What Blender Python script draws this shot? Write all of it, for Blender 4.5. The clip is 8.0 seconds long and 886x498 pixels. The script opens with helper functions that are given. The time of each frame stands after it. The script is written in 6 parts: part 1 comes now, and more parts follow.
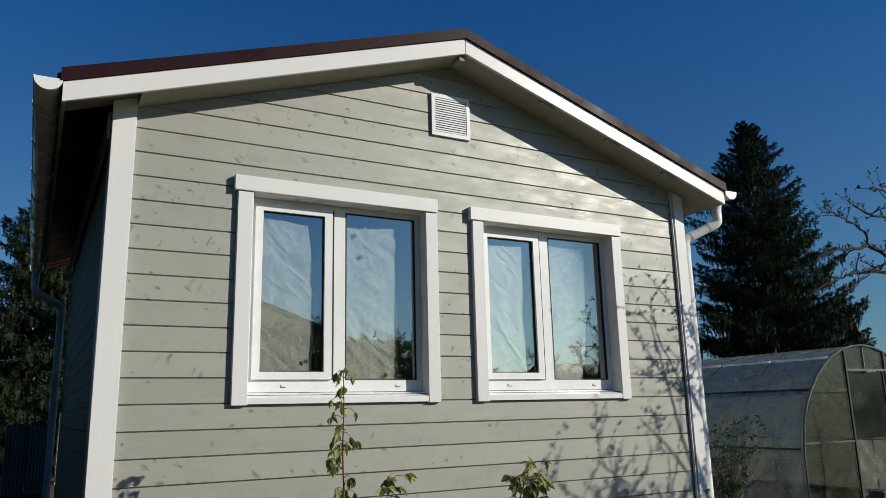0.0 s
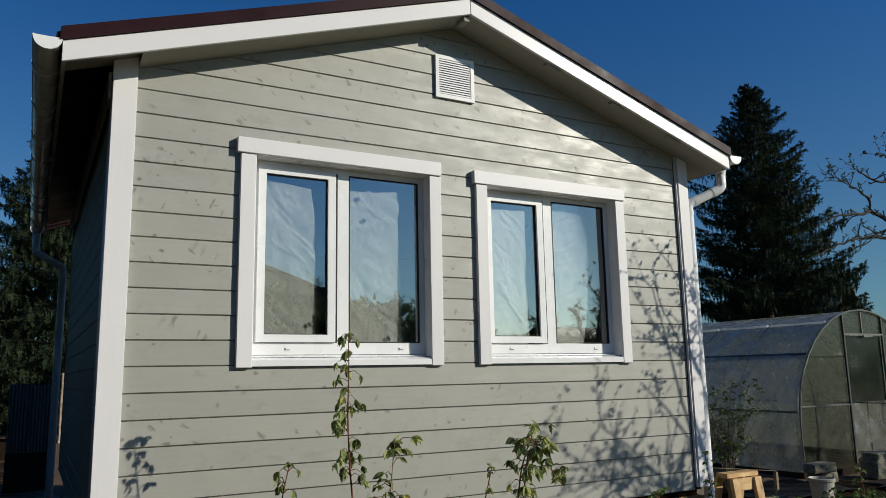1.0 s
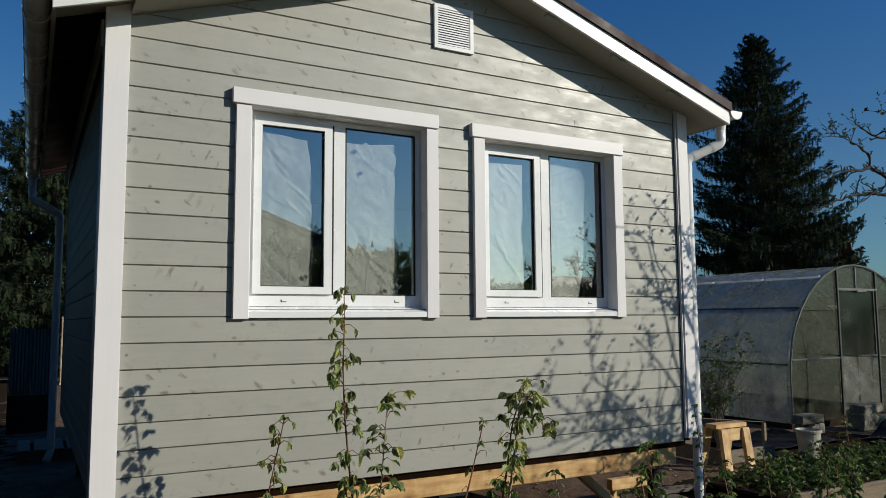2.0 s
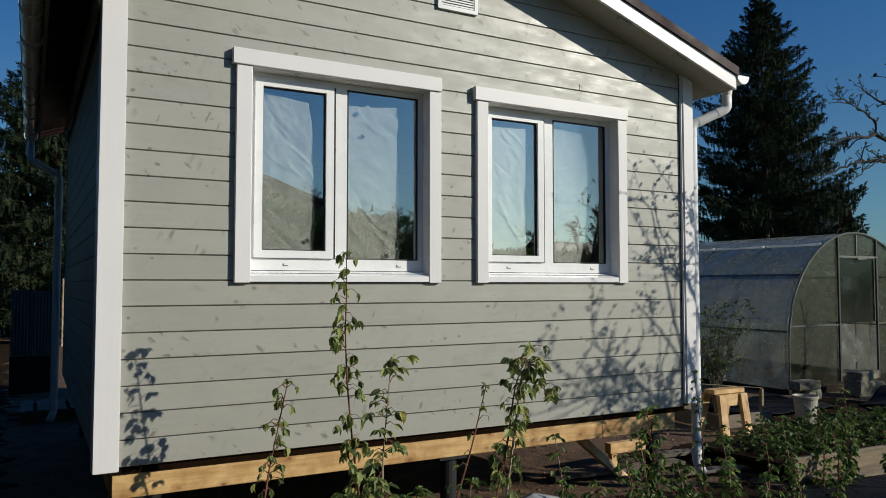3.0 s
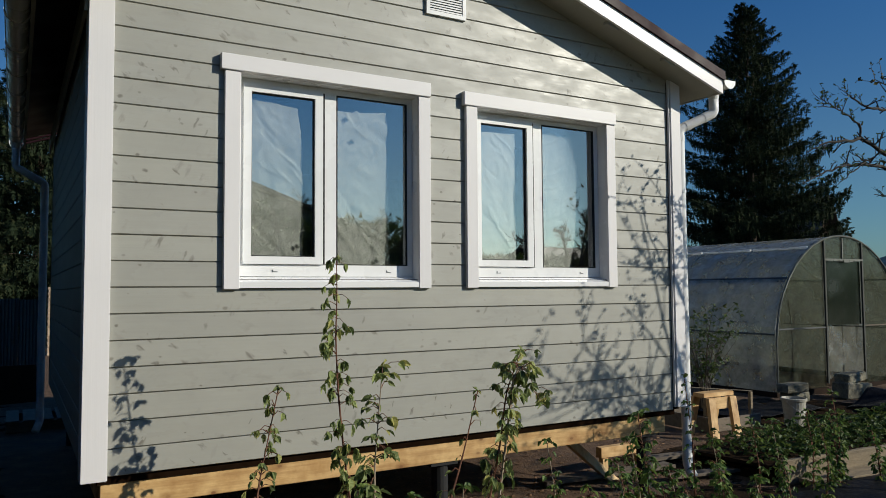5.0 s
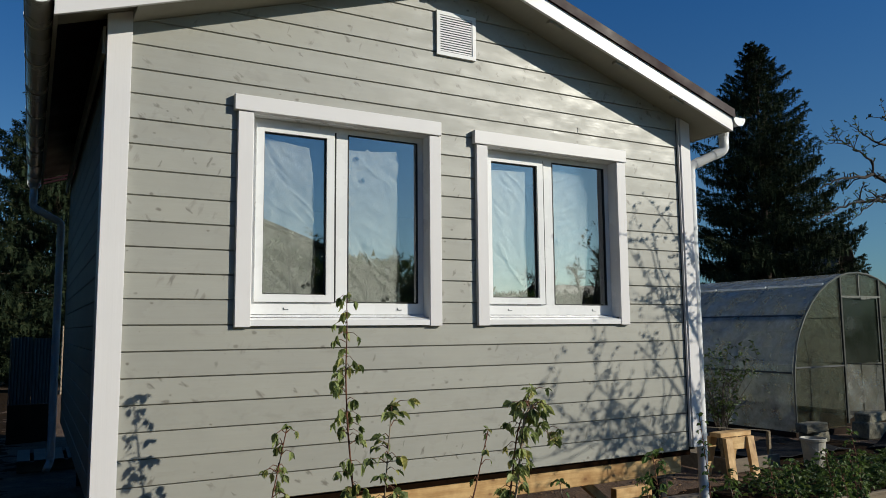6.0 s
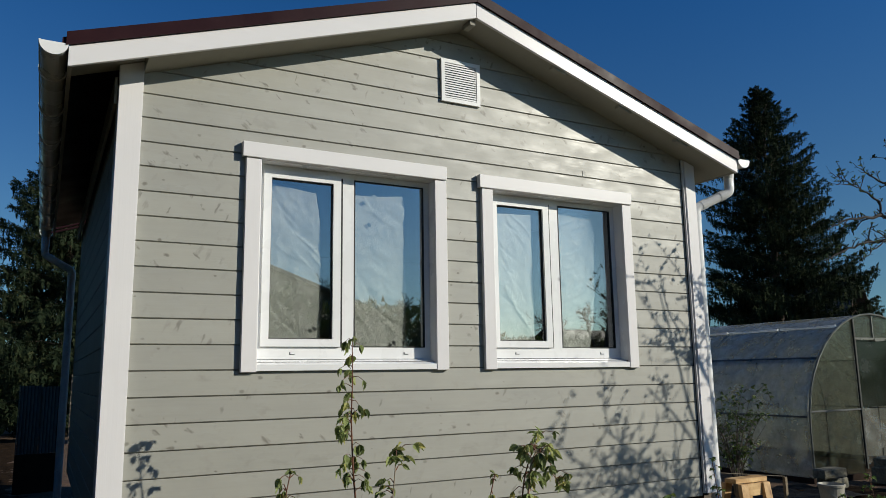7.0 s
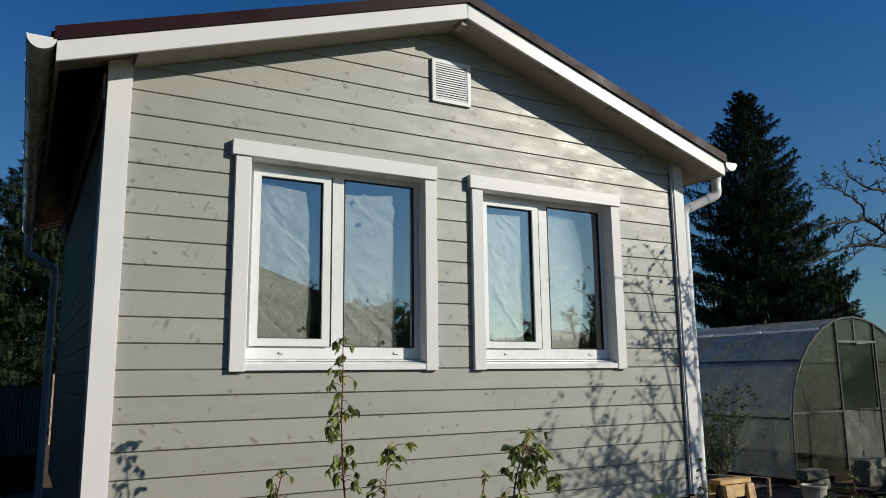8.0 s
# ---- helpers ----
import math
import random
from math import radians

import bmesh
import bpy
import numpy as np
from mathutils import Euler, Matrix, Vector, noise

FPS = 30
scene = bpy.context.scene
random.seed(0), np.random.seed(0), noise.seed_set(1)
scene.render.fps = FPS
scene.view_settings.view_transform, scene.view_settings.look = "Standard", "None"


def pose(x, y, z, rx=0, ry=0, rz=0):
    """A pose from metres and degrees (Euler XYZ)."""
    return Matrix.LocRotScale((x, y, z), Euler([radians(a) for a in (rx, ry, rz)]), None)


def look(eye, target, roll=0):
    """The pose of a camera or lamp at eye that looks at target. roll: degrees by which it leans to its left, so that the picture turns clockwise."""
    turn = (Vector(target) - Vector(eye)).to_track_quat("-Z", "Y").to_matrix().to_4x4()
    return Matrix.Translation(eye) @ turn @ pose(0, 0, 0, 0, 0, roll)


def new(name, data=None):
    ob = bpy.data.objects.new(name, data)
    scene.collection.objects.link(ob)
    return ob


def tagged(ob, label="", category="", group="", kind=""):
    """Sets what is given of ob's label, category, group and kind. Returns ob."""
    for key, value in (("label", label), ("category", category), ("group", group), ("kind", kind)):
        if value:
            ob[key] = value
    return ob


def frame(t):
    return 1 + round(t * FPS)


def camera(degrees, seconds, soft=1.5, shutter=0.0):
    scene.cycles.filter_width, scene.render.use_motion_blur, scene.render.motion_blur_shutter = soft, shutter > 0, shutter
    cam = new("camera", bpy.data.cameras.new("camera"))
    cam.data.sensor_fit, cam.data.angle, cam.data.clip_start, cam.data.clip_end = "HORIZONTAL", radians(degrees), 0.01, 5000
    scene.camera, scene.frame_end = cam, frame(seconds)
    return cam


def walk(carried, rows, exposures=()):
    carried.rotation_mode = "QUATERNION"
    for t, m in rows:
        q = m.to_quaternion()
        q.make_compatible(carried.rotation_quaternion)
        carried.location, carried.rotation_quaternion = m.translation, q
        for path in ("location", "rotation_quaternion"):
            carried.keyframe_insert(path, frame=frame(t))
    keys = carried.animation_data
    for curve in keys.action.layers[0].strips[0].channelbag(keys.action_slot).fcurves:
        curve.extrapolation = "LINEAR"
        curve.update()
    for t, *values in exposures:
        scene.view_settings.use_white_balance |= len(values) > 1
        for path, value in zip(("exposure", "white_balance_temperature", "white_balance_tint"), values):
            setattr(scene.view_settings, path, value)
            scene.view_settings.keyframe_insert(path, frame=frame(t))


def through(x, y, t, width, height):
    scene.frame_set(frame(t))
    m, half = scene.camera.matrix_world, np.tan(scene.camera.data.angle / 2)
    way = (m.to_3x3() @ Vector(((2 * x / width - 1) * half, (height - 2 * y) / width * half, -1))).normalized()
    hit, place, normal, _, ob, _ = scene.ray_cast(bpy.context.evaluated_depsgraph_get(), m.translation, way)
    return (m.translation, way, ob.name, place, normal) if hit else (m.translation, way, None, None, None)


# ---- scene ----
cam = camera(61.3, 8.0, soft=0.75)

PATH = [
    (0, (-0.295, -4.221, 1.483), (0.645, -2.508, 1.909), -1.4),
    (0.5, (-0.303, -4.209, 1.483), (0.643, -2.488, 1.862), -1.2),
    (1, (-0.317, -4.198, 1.493), (0.633, -2.469, 1.821), -1.1),
    (1.5, (-0.306, -4.221, 1.528), (0.649, -2.481, 1.776), -0.6),
    (2, (-0.31, -4.214, 1.531), (0.651, -2.47, 1.72), -0.4),
    (3.5, (-0.316, -4.17, 1.543), (0.659, -2.424, 1.604), -0.1),
    (4, (-0.322, -4.163, 1.562), (0.671, -2.427, 1.608), -0.4),
    (4.5, (-0.321, -4.168, 1.537), (0.676, -2.436, 1.61), -0.3),
    (6, (-0.307, -4.183, 1.526), (0.651, -2.44, 1.738), -0.5),
    (6.5, (-0.298, -4.186, 1.521), (0.629, -2.437, 1.805), -0.8),
    (7, (-0.291, -4.203, 1.511), (0.637, -2.463, 1.844), -0.9),
    (7.5, (-0.303, -4.197, 1.516), (0.633, -2.462, 1.85), -1.0),
    (8, (-0.317, -4.177, 1.505), (0.647, -2.458, 1.841), -0.7),
]
walk(cam, [(t, look(eye, target, roll)) for t, eye, target, roll in PATH])

# ---- world, sun, exposure ----
SUN = Vector((0.77, -0.728, 0.455)).normalized()
world = bpy.data.worlds.new("world")
scene.world = world
world.use_nodes = True
wn = world.node_tree.nodes
sky = wn.new("ShaderNodeTexSky")
sky.sky_type = "NISHITA"
sky.sun_disc = False
sky.sun_elevation = math.asin(SUN.z)
sky.sun_rotation = math.atan2(SUN.x, SUN.y)
sky.altitude = 100
sky.air_density = 1.0
sky.dust_density = 0.5
sky.ozone_density = 3.0
wn["Background"].inputs["Strength"].default_value = 0.119
deep = wn.new("ShaderNodeMix")
deep.data_type, deep.blend_type = "RGBA", "MULTIPLY"
deep.inputs[0].default_value = 1.0
# a clear spring sky: deep blue overhead, paler towards the horizon
way_up = wn.new("ShaderNodeTexCoord")
split = wn.new("ShaderNodeSeparateXYZ")
world.node_tree.links.new(way_up.outputs["Generated"], split.inputs[0])
tone = wn.new("ShaderNodeValToRGB")
tone.color_ramp.elements[0].position = 0.15
tone.color_ramp.elements[0].color = (0.285, 0.45, 0.555, 1)
tone.color_ramp.elements[1].position = 0.52
tone.color_ramp.elements[1].color = (0.085, 0.385, 0.69, 1)
world.node_tree.links.new(split.outputs["Z"], tone.inputs["Fac"])
world.node_tree.links.new(tone.outputs["Color"], deep.inputs[7])
world.node_tree.links.new(sky.outputs[0], deep.inputs[6])
world.node_tree.links.new(deep.outputs[2], wn["Background"].inputs["Color"])
sun_data = bpy.data.lights.new("sun", "SUN")
sun_data.energy = 4.2
sun_data.angle = radians(0.45)
sun_data.color = (1.0, 0.95, 0.82)
sun_lamp = new("sun", sun_data)
sun_lamp.matrix_world = look(SUN * 60, (0, 0, 0))

# ---- materials ----


def nodes_of(name):
    m = bpy.data.materials.new(name)
    m.use_nodes = True
    return m, m.node_tree.nodes, m.node_tree.links, m.node_tree.nodes["Principled BSDF"]


def coords(n, l, stretch=(1, 1, 1), per_object=False):
    """Object coordinates, stretched; per_object shifts them for every object."""
    tc = n.new("ShaderNodeTexCoord")
    mp = n.new("ShaderNodeMapping")
    mp.inputs["Scale"].default_value = stretch
    l.new(tc.outputs["Object"], mp.inputs["Vector"])
    if per_object:
        info = n.new("ShaderNodeObjectInfo")
        mul = n.new("ShaderNodeVectorMath")
        mul.operation = "SCALE"
        mul.inputs[0].default_value = (37.0, 11.0, 53.0)
        l.new(info.outputs["Random"], mul.inputs["Scale"])
        l.new(mul.outputs[0], mp.inputs["Location"])
    return mp.outputs["Vector"]


def noise_tex(n, l, vec, scale, detail=5.0, rough=0.6):
    t = n.new("ShaderNodeTexNoise")
    t.inputs["Scale"].default_value = scale
    t.inputs["Detail"].default_value = detail
    t.inputs["Roughness"].default_value = rough
    l.new(vec, t.inputs["Vector"])
    return t.outputs["Fac"]


def ramp(n, l, fac, stops):
    r = n.new("ShaderNodeValToRGB")
    el = r.color_ramp.elements
    while len(el) < len(stops):
        el.new(0.5)
    for e, (p, c) in zip(el, stops):
        e.position = p
        e.color = (*c, 1) if len(c) == 3 else c
    l.new(fac, r.inputs["Fac"])
    return r.outputs["Color"]


def mixed(n, l, fac, a, b, mode="MIX"):
    m = n.new("ShaderNodeMix")
    m.data_type = "RGBA"
    m.blend_type = mode
    for sock, v in ((m.inputs[0], fac), (m.inputs[6], a), (m.inputs[7], b)):
        if isinstance(v, (int, float)):
            sock.default_value = v
        elif isinstance(v, tuple):
            sock.default_value = (*v, 1)
        else:
            l.new(v, sock)
    return m.outputs[2]


def bumped(n, l, bsdf, height, strength, distance):
    b = n.new("ShaderNodeBump")
    b.inputs["Strength"].default_value = strength
    b.inputs["Distance"].default_value = distance
    l.new(height, b.inputs["Height"])
    l.new(b.outputs["Normal"], bsdf.inputs["Normal"])


def surface(name, dark, light, scale=6.0, rough=0.6, fine=60.0, bump=0.3, depth=0.004, stretch=(1, 1, 1),
            metallic=0.0, per_object=False, vary=0.0, rough_vary=0.15, gloss=0.4, speckle=0.25):
    """A plain procedural surface: large blotches from dark to light, fine grain in relief."""
    m, n, l, b = nodes_of(name)
    v = coords(n, l, stretch, per_object)
    big = noise_tex(n, l, v, scale, 4)
    small = noise_tex(n, l, v, fine, 6)
    col = ramp(n, l, big, [(0.3, dark), (0.7, light)])
    col = mixed(n, l, speckle, col, ramp(n, l, small, [(0.35, tuple(c * 0.7 for c in dark)), (0.65, light)]))
    if vary:
        info = n.new("ShaderNodeObjectInfo")
        tone = ramp(n, l, info.outputs["Random"], [(0.0, (1 - vary,) * 3), (1.0, (1 + vary * 0.5,) * 3)])
        col = mixed(n, l, 1.0, col, tone, "MULTIPLY")
    l.new(col, b.inputs["Base Color"])
    rr = ramp(n, l, big, [(0.3, (max(0.02, rough - rough_vary),) * 3), (0.7, (min(1, rough + rough_vary),) * 3)])
    l.new(rr, b.inputs["Roughness"])
    b.inputs["Metallic"].default_value = metallic
    b.inputs["Specular IOR Level"].default_value = gloss
    bumped(n, l, b, small, bump, depth)
    return m


def knot_field(n, l, axis, turn, across, along, low, high, share, wobble):
    """Scattered spots on a board's face: turned ellipses, along by across cells a metre. Gives their mask and the same softened."""
    sep = n.new("ShaderNodeSeparateXYZ")
    l.new(coords(n, l, (1, 1, 1), True), sep.inputs[0])
    flat = n.new("ShaderNodeCombineXYZ")
    l.new(sep.outputs["X" if axis == "x" else "Y"], flat.inputs["X"])
    l.new(sep.outputs["Z"], flat.inputs["Y"])
    spin = n.new("ShaderNodeMapping")
    spin.inputs["Rotation"].default_value = (0, 0, radians(turn))
    l.new(flat.outputs[0], spin.inputs["Vector"])
    size = n.new("ShaderNodeMapping")
    size.inputs["Scale"].default_value = (along, across, 1)
    l.new(spin.outputs[0], size.inputs["Vector"])
    wob = n.new("ShaderNodeTexNoise")
    wob.inputs["Scale"].default_value = 3.5
    wob.inputs["Detail"].default_value = 4.0
    l.new(size.outputs[0], wob.inputs["Vector"])
    sc = n.new("ShaderNodeVectorMath")
    sc.operation = "SCALE"
    sc.inputs["Scale"].default_value = wobble
    l.new(wob.outputs["Color"], sc.inputs[0])
    warp = n.new("ShaderNodeVectorMath")
    warp.operation = "ADD"
    l.new(size.outputs[0], warp.inputs[0])
    l.new(sc.outputs[0], warp.inputs[1])
    vo = n.new("ShaderNodeTexVoronoi")
    vo.voronoi_dimensions = "2D"
    vo.inputs["Scale"].default_value = 1.0
    l.new(warp.outputs[0], vo.inputs["Vector"])
    gate = n.new("ShaderNodeSeparateColor")
    l.new(vo.outputs["Color"], gate.inputs[0])
    grow = n.new("ShaderNodeMath")
    grow.operation = "MULTIPLY_ADD"
    grow.inputs[1].default_value = 1.2
    grow.inputs[2].default_value = 0.35
    l.new(gate.outputs["Green"], grow.inputs[0])
    away = n.new("ShaderNodeMath")
    away.operation = "DIVIDE"
    l.new(vo.outputs["Distance"], away.inputs[0])
    l.new(grow.outputs[0], away.inputs[1])
    some = ramp(n, l, gate.outputs["Red"], [(1 - share, (0, 0, 0)), (min(1.0, 1.12 - share), (1, 1, 1))])
    spot = ramp(n, l, away.outputs[0], [(low, (1, 1, 1)), (high, (0, 0, 0))])
    rise = ramp(n, l, away.outputs[0], [(low, (1, 1, 1)), (high * 1.6, (0, 0, 0))])
    return mixed(n, l, 1.0, spot, some, "MULTIPLY"), mixed(n, l, 1.0, rise, some, "MULTIPLY")


def painted_wood(name, tint, grain_axis, knots, rough, gloss=0.2, coat=0.0, streak=0.03):
    """Painted softwood boards: long grain along one axis, knots that show through, semi-gloss."""
    m, n, l, b = nodes_of(name)
    st = (1.2, 45, 45) if grain_axis == "x" else ((45, 1.2, 45) if grain_axis == "y" else (45, 45, 1.2))
    v = coords(n, l, st, True)
    grain = noise_tex(n, l, v, 1.0, 6, 0.65)
    cloud = noise_tex(n, l, coords(n, l, (1, 1, 1), True), 2.3, 4)
    base = mixed(n, l, 1.0, tint, ramp(n, l, grain, [(0.3, (1 - streak,) * 3), (0.7, (1 + streak * 0.6,) * 3)]), "MULTIPLY")
    base = mixed(n, l, 1.0, base, ramp(n, l, cloud, [(0.3, (1 - 2.4 * streak, 1 - 2.2 * streak, 1 - 1.8 * streak)), (0.7, (1 + streak,) * 3)]), "MULTIPLY")
    info = n.new("ShaderNodeObjectInfo")
    base = mixed(n, l, 1.0, base, ramp(n, l, info.outputs["Random"], [(0, (1 - streak * 1.5,) * 3), (1, (1 + streak, 1 + streak, 1 + streak * 0.6))]), "MULTIPLY")
    relief_extra = None
    if knots:
        # slanting branch knots, small round ones, and faint smudges of resin
        for turn, across, along, low, high, share, wobble, power, odds in ((-64, 18, 7.0, 0.05, 0.2, 0.34, 0.75, 1.0, 3.7), (40, 17, 8.0, 0.05, 0.19, 0.28, 0.75, 1.0, 8.3),
                                                                           (0, 14, 10, 0.05, 0.12, 0.16, 0.2, 1.1, 0.0), (10, 10, 5, 0.02, 0.3, 0.18, 0.9, 0.28, 0.0)):
            mask, rise = knot_field(n, l, grain_axis, turn, across, along, low, high, share, wobble)
            if odds:
                pick = n.new("ShaderNodeMath")
                pick.operation = "MULTIPLY"
                pick.inputs[1].default_value = odds
                l.new(info.outputs["Random"], pick.inputs[0])
                part_of = n.new("ShaderNodeMath")
                part_of.operation = "FRACT"
                l.new(pick.outputs[0], part_of.inputs[0])
                mask = mixed(n, l, 1.0, mask, ramp(n, l, part_of.outputs[0], [(0.35, (0.14,) * 3), (0.7, (1, 1, 1))]), "MULTIPLY")
            k = knots * power
            base = mixed(n, l, mixed(n, l, 1.0, mask, (k, k, k), "MULTIPLY"), base, tuple(c * q for c, q in zip(tint, (0.42, 0.39, 0.36))))
            relief_extra = rise if relief_extra is None else mixed(n, l, 1.0, relief_extra, rise, "ADD")
    l.new(base, b.inputs["Base Color"])
    patch = noise_tex(n, l, coords(n, l, (3, 1, 9) if grain_axis == "x" else (9, 1, 3), True), 2.0, 5)
    l.new(ramp(n, l, patch, [(0.3, (rough - 0.05,) * 3), (0.7, (rough + 0.06,) * 3)]), b.inputs["Roughness"])
    b.inputs["Specular IOR Level"].default_value = gloss
    b.inputs["Coat Weight"].default_value = coat
    b.inputs["Coat Roughness"].default_value = 0.58
    wave = noise_tex(n, l, coords(n, l, (0.6, 1, 2.5) if grain_axis == "x" else (2.5, 1, 0.6), True), 6, 4)
    relief = mixed(n, l, 0.2, grain, wave)
    if knots:
        relief = mixed(n, l, 0.025, relief, relief_extra)
    bumped(n, l, b, relief, 0.22, 0.003)
    if coat:
        # brush marks and raised grain in the gloss of the paint
        st = (1.1, 1, 16) if grain_axis == "x" else (16, 1.1, 1)
        brush = noise_tex(n, l, coords(n, l, st, True), 2.2, 3, 0.6)
        bp = n.new("ShaderNodeBump")
        bp.inputs["Strength"].default_value = 0.7
        bp.inputs["Distance"].default_value = 0.0045
        film = noise_tex(n, l, coords(n, l, (2.4, 1, 6) if grain_axis == "x" else (6, 2.4, 1), True), 2.2, 3, 0.5)
        l.new(mixed(n, l, 0.09, mixed(n, l, 0.7, brush, film), relief_extra), bp.inputs["Height"])
        l.new(bp.outputs["Normal"], b.inputs["Coat Normal"])
        sheen = noise_tex(n, l, coords(n, l, (2.5, 1, 7) if grain_axis == "x" else (7, 2.5, 1), True), 2.0, 5, 0.6)
        l.new(ramp(n, l, sheen, [(0.38, (0.24,) * 3), (0.62, (0.42,) * 3)]), b.inputs["Coat Roughness"])
        thick = noise_tex(n, l, coords(n, l, (1.6, 1, 5) if grain_axis == "x" else (5, 1.6, 1), True), 2.4, 4, 0.6)
        l.new(ramp(n, l, thick, [(0.44, (coat * 0.1,) * 3), (0.66, (coat,) * 3)]), b.inputs["Coat Weight"])
    return m


def pale_timber(name, dark, light, axis):
    """Fresh planed or sawn timber with rings and knots."""
    m, n, l, b = nodes_of(name)
    st = (1.0, 16, 16) if axis == "x" else (16, 16, 1.0)
    v = coords(n, l, st, True)
    g = noise_tex(n, l, v, 1.6, 6, 0.7)
    c = noise_tex(n, l, coords(n, l, (1, 1, 1), True), 5.0, 4)
    col = ramp(n, l, g, [(0.25, dark), (0.6, light), (0.85, tuple(x * 0.85 for x in light))])
    col = mixed(n, l, 1.0, col, ramp(n, l, c, [(0.34, (0.66, 0.55, 0.42)), (0.6, (1.05, 1.04, 1.02))]), "MULTIPLY")
    kv = coords(n, l, (5.2, 0.4, 8.5) if axis == "x" else (5.5, 0.4, 2.6), True)
    sep = n.new("ShaderNodeSeparateXYZ")
    l.new(kv, sep.inputs[0])
    flat = n.new("ShaderNodeCombineXYZ")
    l.new(sep.outputs["X"], flat.inputs["X"])
    l.new(sep.outputs["Z"], flat.inputs["Y"])
    vo = n.new("ShaderNodeTexVoronoi")
    vo.voronoi_dimensions = "2D"
    vo.inputs["Scale"].default_value = 1.0
    l.new(flat.outputs[0], vo.inputs["Vector"])
    gate = n.new("ShaderNodeSeparateColor")
    l.new(vo.outputs["Color"], gate.inputs[0])
    knot = ramp(n, l, vo.outputs["Distance"], [(0.05, (0.9,) * 3), (0.09, (0.4,) * 3), (0.26, (0, 0, 0))])
    knot = mixed(n, l, 1.0, knot, ramp(n, l, gate.outputs["Red"], [(0.35, (0.05,) * 3), (0.8, (1, 1, 1))]), "MULTIPLY")
    col = mixed(n, l, knot, col, (dark[0] * 0.5, dark[1] * 0.38, dark[2] * 0.3))
    l.new(col, b.inputs["Base Color"])
    b.inputs["Roughness"].default_value = 0.65
    bumped(n, l, b, g, 0.3, 0.003)
    return m


def leaf_material(name, dark, light, through=0.35, rough=0.5, gloss=0.35):
    m, n, l, b = nodes_of(name)
    geo = n.new("ShaderNodeNewGeometry")
    info = n.new("ShaderNodeObjectInfo")
    add = n.new("ShaderNodeMath")
    add.operation = "ADD"
    l.new(geo.outputs["Random Per Island"], add.inputs[0])
    l.new(info.outputs["Random"], add.inputs[1])
    fr = n.new("ShaderNodeMath")
    fr.operation = "FRACT"
    l.new(add.outputs[0], fr.inputs[0])
    col = ramp(n, l, fr.outputs[0], [(0.0, dark), (0.75, light), (1.0, (light[0] * 1.5, light[1] * 1.15, light[2]))])
    vein = noise_tex(n, l, coords(n, l), 70, 4)
    col = mixed(n, l, 1.0, col, ramp(n, l, vein, [(0.3, (0.75,) * 3), (0.7, (1.1,) * 3)]), "MULTIPLY")
    l.new(col, b.inputs["Base Color"])
    b.inputs["Roughness"].default_value = rough
    b.inputs["Specular IOR Level"].default_value = gloss
    tr = n.new("ShaderNodeBsdfTranslucent")
    l.new(col, tr.inputs["Color"])
    mx = n.new("ShaderNodeMixShader")
    mx.inputs[0].default_value = through
    l.new(b.outputs[0], mx.inputs[1])
    l.new(tr.outputs[0], mx.inputs[2])
    l.new(mx.outputs[0], n["Material Output"].inputs["Surface"])
    return m


def clear_glass(name, base_gloss, tint):
    m, n, l, b = nodes_of(name)
    n.remove(b)
    tr = n.new("ShaderNodeBsdfTransparent")
    tr.inputs["Color"].default_value = (*tint, 1)
    gl = n.new("ShaderNodeBsdfGlossy")
    gl.inputs["Roughness"].default_value = 0.0
    fr = n.new("ShaderNodeFresnel")
    fr.inputs["IOR"].default_value = 1.5
    ad = n.new("ShaderNodeMath")
    ad.operation = "MULTIPLY_ADD"
    ad.use_clamp = True
    ad.inputs[1].default_value = 2.0
    ad.inputs[2].default_value = base_gloss
    l.new(fr.outputs[0], ad.inputs[0])
    mx = n.new("ShaderNodeMixShader")
    l.new(ad.outputs[0], mx.inputs[0])
    l.new(tr.outputs[0], mx.inputs[1])
    l.new(gl.outputs[0], mx.inputs[2])
    l.new(mx.outputs[0], n["Material Output"].inputs["Surface"])
    return m


def polycarbonate(name, dark, light, clear_low, clear_high, milk=0.14):
    """Twin-wall greenhouse sheet: dusty, half clear, soft reflections."""
    m, n, l, b = nodes_of(name)
    v = coords(n, l)
    dirt = ramp(n, l, noise_tex(n, l, v, 2.6, 6, 0.7), [(0.26, (0, 0, 0)), (0.8, (1, 1, 1))])
    l.new(ramp(n, l, dirt, [(0.35, (0.12,) * 3), (0.7, (0.3,) * 3)]), b.inputs["Roughness"])
    l.new(mixed(n, l, dirt, dark, light), b.inputs["Base Color"])
    b.inputs["Specular IOR Level"].default_value = 0.7
    glow = n.new("ShaderNodeBsdfTranslucent")
    glow.inputs["Color"].default_value = (0.78, 0.79, 0.74, 1)
    milky = n.new("ShaderNodeMixShader")
    milky.inputs[0].default_value = milk
    l.new(b.outputs[0], milky.inputs[1])
    l.new(glow.outputs[0], milky.inputs[2])
    tr = n.new("ShaderNodeBsdfTransparent")
    tr.inputs["Color"].default_value = (0.86, 0.87, 0.81, 1)
    mx = n.new("ShaderNodeMixShader")
    l.new(ramp(n, l, dirt, [(0.3, (clear_high,) * 3), (0.75, (clear_low,) * 3)]), mx.inputs[0])
    l.new(milky.outputs[0], mx.inputs[1])
    l.new(tr.outputs[0], mx.inputs[2])
    l.new(mx.outputs[0], n["Material Output"].inputs["Surface"])
    return m


